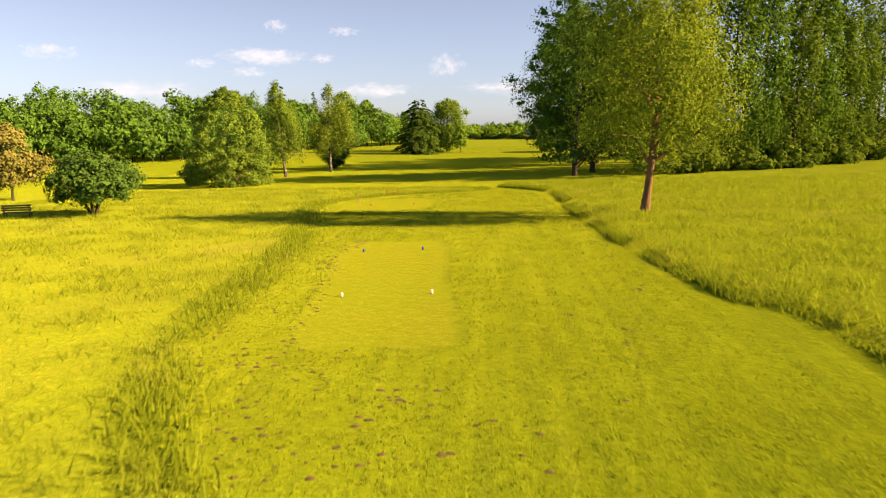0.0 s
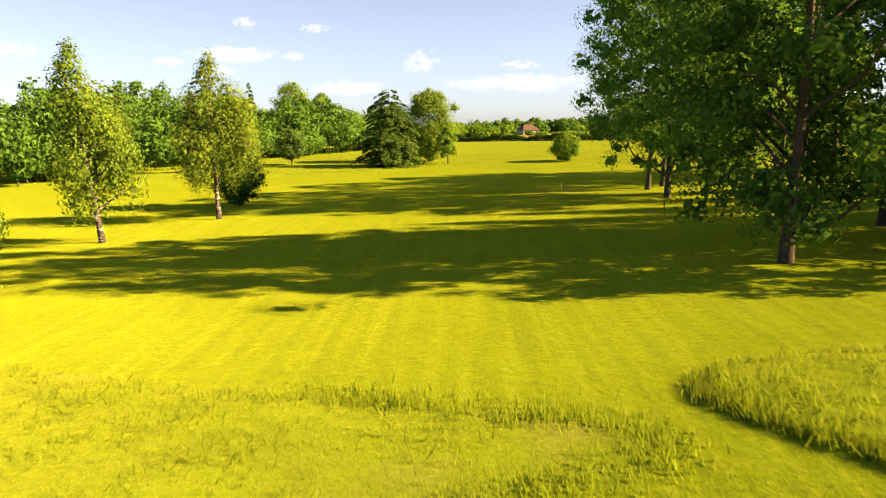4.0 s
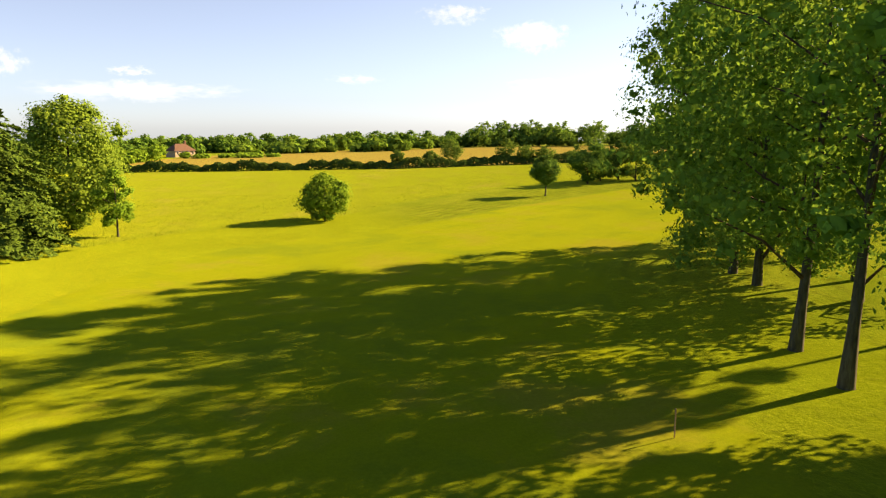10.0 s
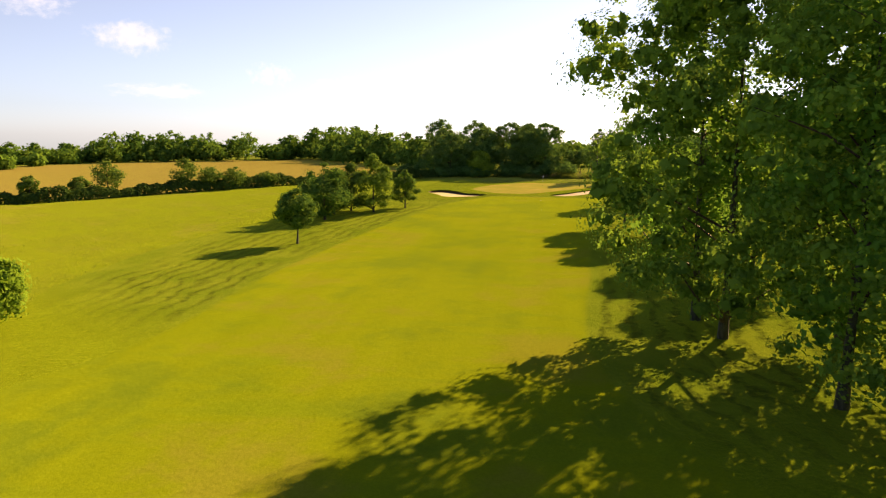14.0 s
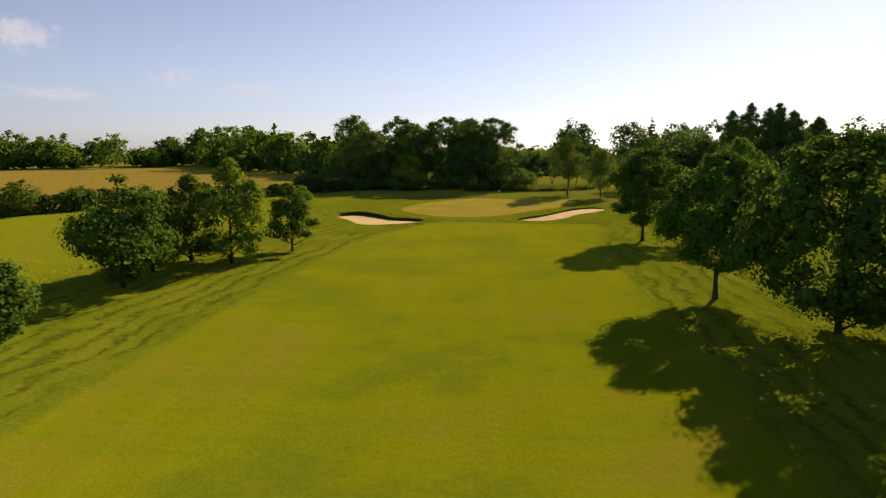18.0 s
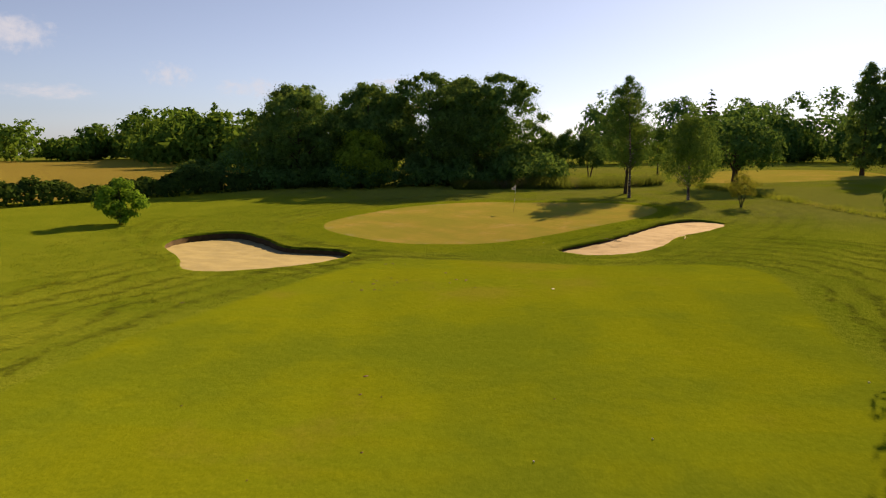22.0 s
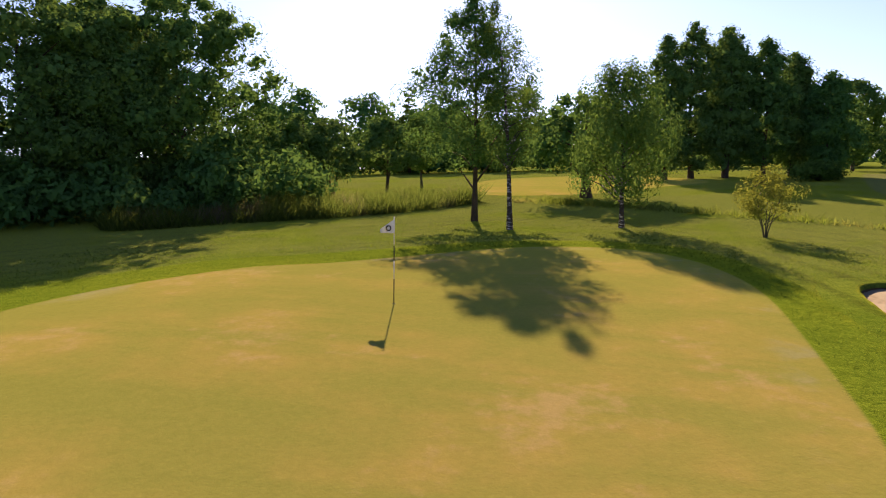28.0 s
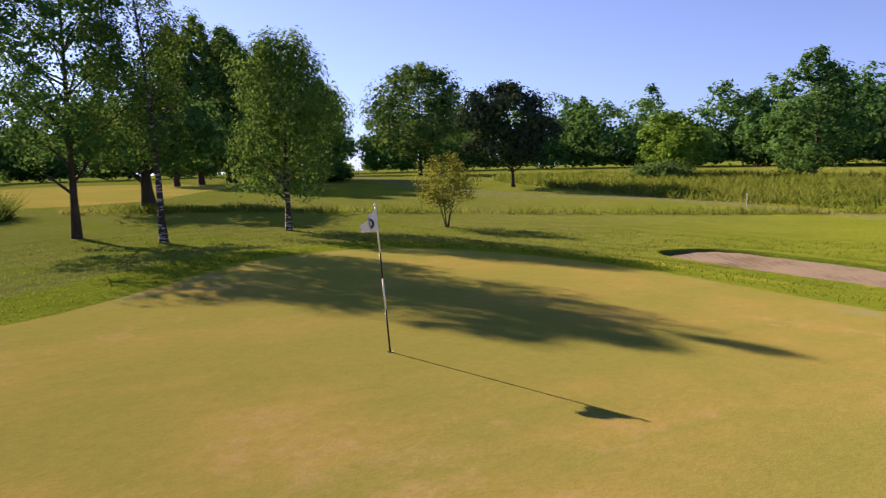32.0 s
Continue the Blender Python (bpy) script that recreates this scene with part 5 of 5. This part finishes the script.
# ---- rakes, bench, house ----
def rake(x, y, turn, label="wooden bunker rake lying on the sand's edge", dx=0.0):
    e = thing("bunker_rake", x, y, label, "rake", "bunker rakes", z=at(x, y) + 0.02 + dx, turn=turn)
    bm = lathe([(0.016, -0.9), (0.018, 0.9)], 8)
    bm.transform(Matrix.Rotation(radians(90), 4, "Y"))
    bmesh.ops.translate(bm, vec=(0, 0, 0.05), verts=bm.verts)
    part("handle", bm, M_RAKE, e)
    head = part("head", box(0.04, 0.6, 0.03, (0.9, 0, 0.05), 0.006), M_BLACK, e, "dark toothed head")
    for k in range(9):
        part("tooth", box(0.012, 0.012, 0.07, (0.9, -0.26 + k * 0.065, 0.01), 0.002), M_BLACK, head)


rake(114.75, 113.1, 230)
rake(117.3, 108.7, 4, "wooden bunker rake lying on the grass beside the sand")


def bench(x, y, turn):
    e = thing("bench", x, y, "dark weathered wooden bench beside the trees", "bench", turn=turn)
    for dy in (-0.24, -0.08, 0.08, 0.24):
        part("seat_slat", box(1.9, 0.13, 0.04, (0, dy, 0.46), 0.008), M_WOOD, e)
    for dz in (0.66, 0.82, 0.98):
        part("back_slat", box(1.9, 0.035, 0.12, (0, 0.36, dz), 0.008), M_WOOD, e)
    for sx in (-0.8, 0.8):
        part("leg", box(0.08, 0.08, 0.46, (sx, -0.25, 0.21), 0.01), M_WOOD, e)
        part("leg", box(0.08, 0.08, 1.06, (sx, 0.33, 0.51), 0.01), M_WOOD, e)
        part("armrest", box(0.08, 0.7, 0.05, (sx, 0.03, 0.68), 0.01), M_WOOD, e)


bench(-47.5, -43.3, 200)


def house(x, y, turn):
    e = thing("house", x, y, "low cottage with red-brown hipped tile roof among hedges", "house", turn=turn)
    L_, W_, H_ = 8.0, 6.0, 2.2
    part("wall", box(L_, W_, H_ + 0.4, (0, 0, H_ / 2 - 0.2), 0.02), M_WALL, e)
    bm = bmesh.new()
    b = [bm.verts.new((sx * (L_ / 2 + 0.4), sy * (W_ / 2 + 0.4), H_)) for sx, sy in ((-1, -1), (1, -1), (1, 1), (-1, 1))]
    r = [bm.verts.new((sx * 2.0, 0, H_ + 2.5)) for sx in (-1, 1)]
    for f in ((b[0], b[1], r[1], r[0]), (b[1], b[2], r[1]), (b[2], b[3], r[0], r[1]), (b[3], b[0], r[0]), (b[3], b[2], b[1], b[0])):
        bm.faces.new(f)
    roof = part("roof", bm, M_TILE, e)
    part("chimney", box(0.7, 0.6, 1.6, (2.2, 0.4, H_ + 2.8), 0.03), M_TILE, roof, "brick chimney")
    for wx in (-3.0, -1.0, 1.0, 3.0):
        w = part("window", box(0.9, 0.08, 1.1, (wx, -W_ / 2 - 0.02, 1.45), 0.01), M_WHITE, e)
        part("pane", box(0.74, 0.04, 0.94, (wx, -W_ / 2 - 0.06, 1.45), 0.004), M_GLASSY, w)


house(7.6, 296, 25)
wood("garden_hedge", row([(-34, 250), (-16, 258), (-4, 262)], 22, 5.2, 8, 3) + row([(10, 280), (20, 276), (36, 268)], 16, 2.0, 5, 2), "rounded garden shrubs in front of the cottage", L_LIME, 209, 260, 0.8, "shrubs")
wood("undergrowth", row([(134, 160), (140, 152), (146, 144), (151, 136), (156, 131)], 44, 4.2, 5.5, 1.8), "dark brambles and saplings under the oaks", L_OAK, 210, 700, 0.3, "undergrowth")


# ---- tufts in the rough, loose turf and balls ----
def tufts(name, outline, n, box_, label, seed, avoid, material):
    """Short uneven grass blades where the turf is left rough, one stuff object."""
    rng = np.random.default_rng(seed)
    x, y = rng.uniform(box_[0], box_[2], n * 2), rng.uniform(box_[1], box_[3], n * 2)
    keep = distance_to(outline, x, y) < 0
    for line in avoid:
        keep &= distance_to(line, x, y) > 0.15
    keep &= np.sin(x * 2.1 + 1.9 * np.sin(y * 1.3)) * np.sin(y * 1.7 + 2.2 * np.sin(x * 1.1)) > rng.uniform(-1.1, 0.6, len(x))
    x, y = x[keep][:n], y[keep][:n]
    m = len(x)
    h = rng.uniform(0.04, 0.09, m)
    a, lean = rng.uniform(0, 2 * np.pi, m), rng.normal(size=(m, 2)) * 0.6
    base = np.stack([x, y, land(x, y) + 0.01], 1)
    side = np.stack([np.cos(a), np.sin(a), 0 * a], 1) * rng.uniform(0.008, 0.02, m)[:, None]
    tip = base + np.stack([lean[:, 0] * h, lean[:, 1] * h, h], 1)
    v = np.stack([base - side, base + side, tip], 1).reshape(-1, 3)
    tagged(new(name, mesh_from(name, v, np.arange(3 * m).reshape(-1, 3), material, False)), label, "grass", kind="stuff")


M_TUFT = grass_blades("rough_grass", (0.125, 0.175, 0.012), (0.185, 0.240, 0.014), (0.17, 0.20, 0.02))
M_TUFT_GREEN = grass_blades("shorter_rough_grass", (0.072, 0.115, 0.010), (0.105, 0.152, 0.012), (0.105, 0.13, 0.018))
TEE_ROUGH = spline([(-21.5, -92), (-6, -92), (-8, -60), (-9, -40), (-12, -24), (-22, -30), (-24.5, -48)], 6)
GREEN_ROUGH = spline([(88, 124), (104, 104), (124, 102), (140, 108), (146, 118), (142, 132), (128, 142), (108, 146), (92, 140)], 6)
tufts("rough_grass", TEE_ROUGH, 60000, (-26, -93, -5, -22), "short uneven grass mown rough round the tee", 411, TEES, M_TUFT)
tufts("rough_grass", GREEN_ROUGH, 60000, (87, 101, 147, 147), "short uneven grass mown rough round the green", 412, [GREEN_LINE, BUNKER_NORTH, BUNKER_SOUTH, FAIRWAY_LINE], M_TUFT_GREEN)


def divots(name, spots, label):
    """Loose scraps of dark turf and bare soil scattered on the ground, one stuff object."""
    rng = np.random.default_rng(77)
    pieces = []
    for x, y, r, n in spots:
        for _ in range(n):
            px, py = x + rng.normal() * r, y + rng.normal() * r * 1.6
            s = 0.02 + 0.075 * rng.uniform() ** 1.8
            a = np.arange(6) / 6 * 2 * np.pi
            k = rng.uniform(0.6, 1.2, 6) * s
            ring = np.stack([px + np.cos(a) * k * 1.3, py + np.sin(a) * k, np.full(6, at(px, py) + 0.004)], 1)
            top = np.stack([px + np.cos(a) * k * 0.6, py + np.sin(a) * k * 0.5, np.full(6, at(px, py) + 0.014 + 0.12 * s)], 1)
            i = np.arange(6)
            f = np.stack([i, (i + 1) % 6, (i + 1) % 6 + 6, i + 6], 1)
            cap = np.array([[6, 7, 8, 9], [6, 9, 10, 11]])
            pieces.append((np.concatenate([ring, top]), np.concatenate([f, cap])))
    tagged(new(name, mesh_from(name, *joined(pieces), M_CLOD, False)), label, "divots", kind="stuff")


def wheel_track(points, every, spread_, count):
    p = np.array(points, float)
    seg = np.r_[0, np.cumsum(np.linalg.norm(np.diff(p, axis=0), axis=1))]
    return [(np.interp(k, seg, p[:, 0]), np.interp(k, seg, p[:, 1]), spread_, count) for k in np.arange(0, seg[-1], every)]


OUTER = [(-21.6, -53), (-22.0, -58.7), (-21.9, -68.3), (-21.4, -73.2), (-20.1, -77.2), (-18.9, -79.3), (-18.2, -80.5), (-17.0, -83)]
TRACKS = wheel_track(OUTER, 0.8, 0.22, 3) + wheel_track([(x + 1.25, y - 0.4) for x, y in OUTER], 1.1, 0.24, 3)
TRACKS += wheel_track([(-20.1, -56), (-20.5, -60.4), (-19.4, -69.2), (-18.9, -73.2), (-19.0, -75.6), (-20.2, -76.4)], 0.6, 0.2, 4)
TRACKS += wheel_track([(-10.8, -78), (-8.2, -66), (-8.6, -56), (-9.2, -46)], 1.3, 0.16, 2) + wheel_track([(-24.6, -36), (-22.4, -31.6), (-18.6, -31), (-16.8, -34.5), (-15.6, -39)], 0.5, 0.1, 2)
divots("divots", TRACKS + [(-17.7, -76.2, 0.5, 26), (-15.3, -77.6, 0.45, 20), (-15.7, -79.7, 0.5, 14), (-13.6, -79.6, 0.6, 16), (-17.2, -80.3, 0.7, 14), (-17.8, -50.5, 0.9, 22), (-10.2, -72, 1.0, 6), (-9.4, -62, 0.8, 5), (101.4, 121.5, 0.35, 7), (97.2, 119.9, 0.4, 9), (95.5, 119.2, 0.3, 5), (99.4, 116.8, 0.25, 4), (98.4, 118.4, 1.8, 9), (92, 124, 1.6, 6), (75, 107, 4, 6), (83, 112, 3, 6)], "loose scraps of turf and bare soil in wheel tracks")


def ball(x, y):
    e = thing("golf_ball", x, y, "white golf ball lying on the grass", "golf ball", "golf balls")
    part("shell", lathe([(0.004, 0.0), (0.016, 0.006), (0.0214, 0.021), (0.016, 0.037), (0.004, 0.043)], 12), M_WHITE, e)


for x, y in ((68.4, 95.4), (112.0, 116.7), (70.1, 93.6), (84.3, 104.8), (82.0, 106.9), (90.8, 100.0)):
    ball(x, y)


def yardage_disc(x, y):
    e = thing("yardage_disc", x, y, "flat white distance disc set in the fairway", "distance marker")
    part("plate", lathe([(0.08, -0.02), (0.08, 0.01), (0.065, 0.016), (0.0, 0.016)], 18), M_WHITE, e)


yardage_disc(99.35, 112.0)
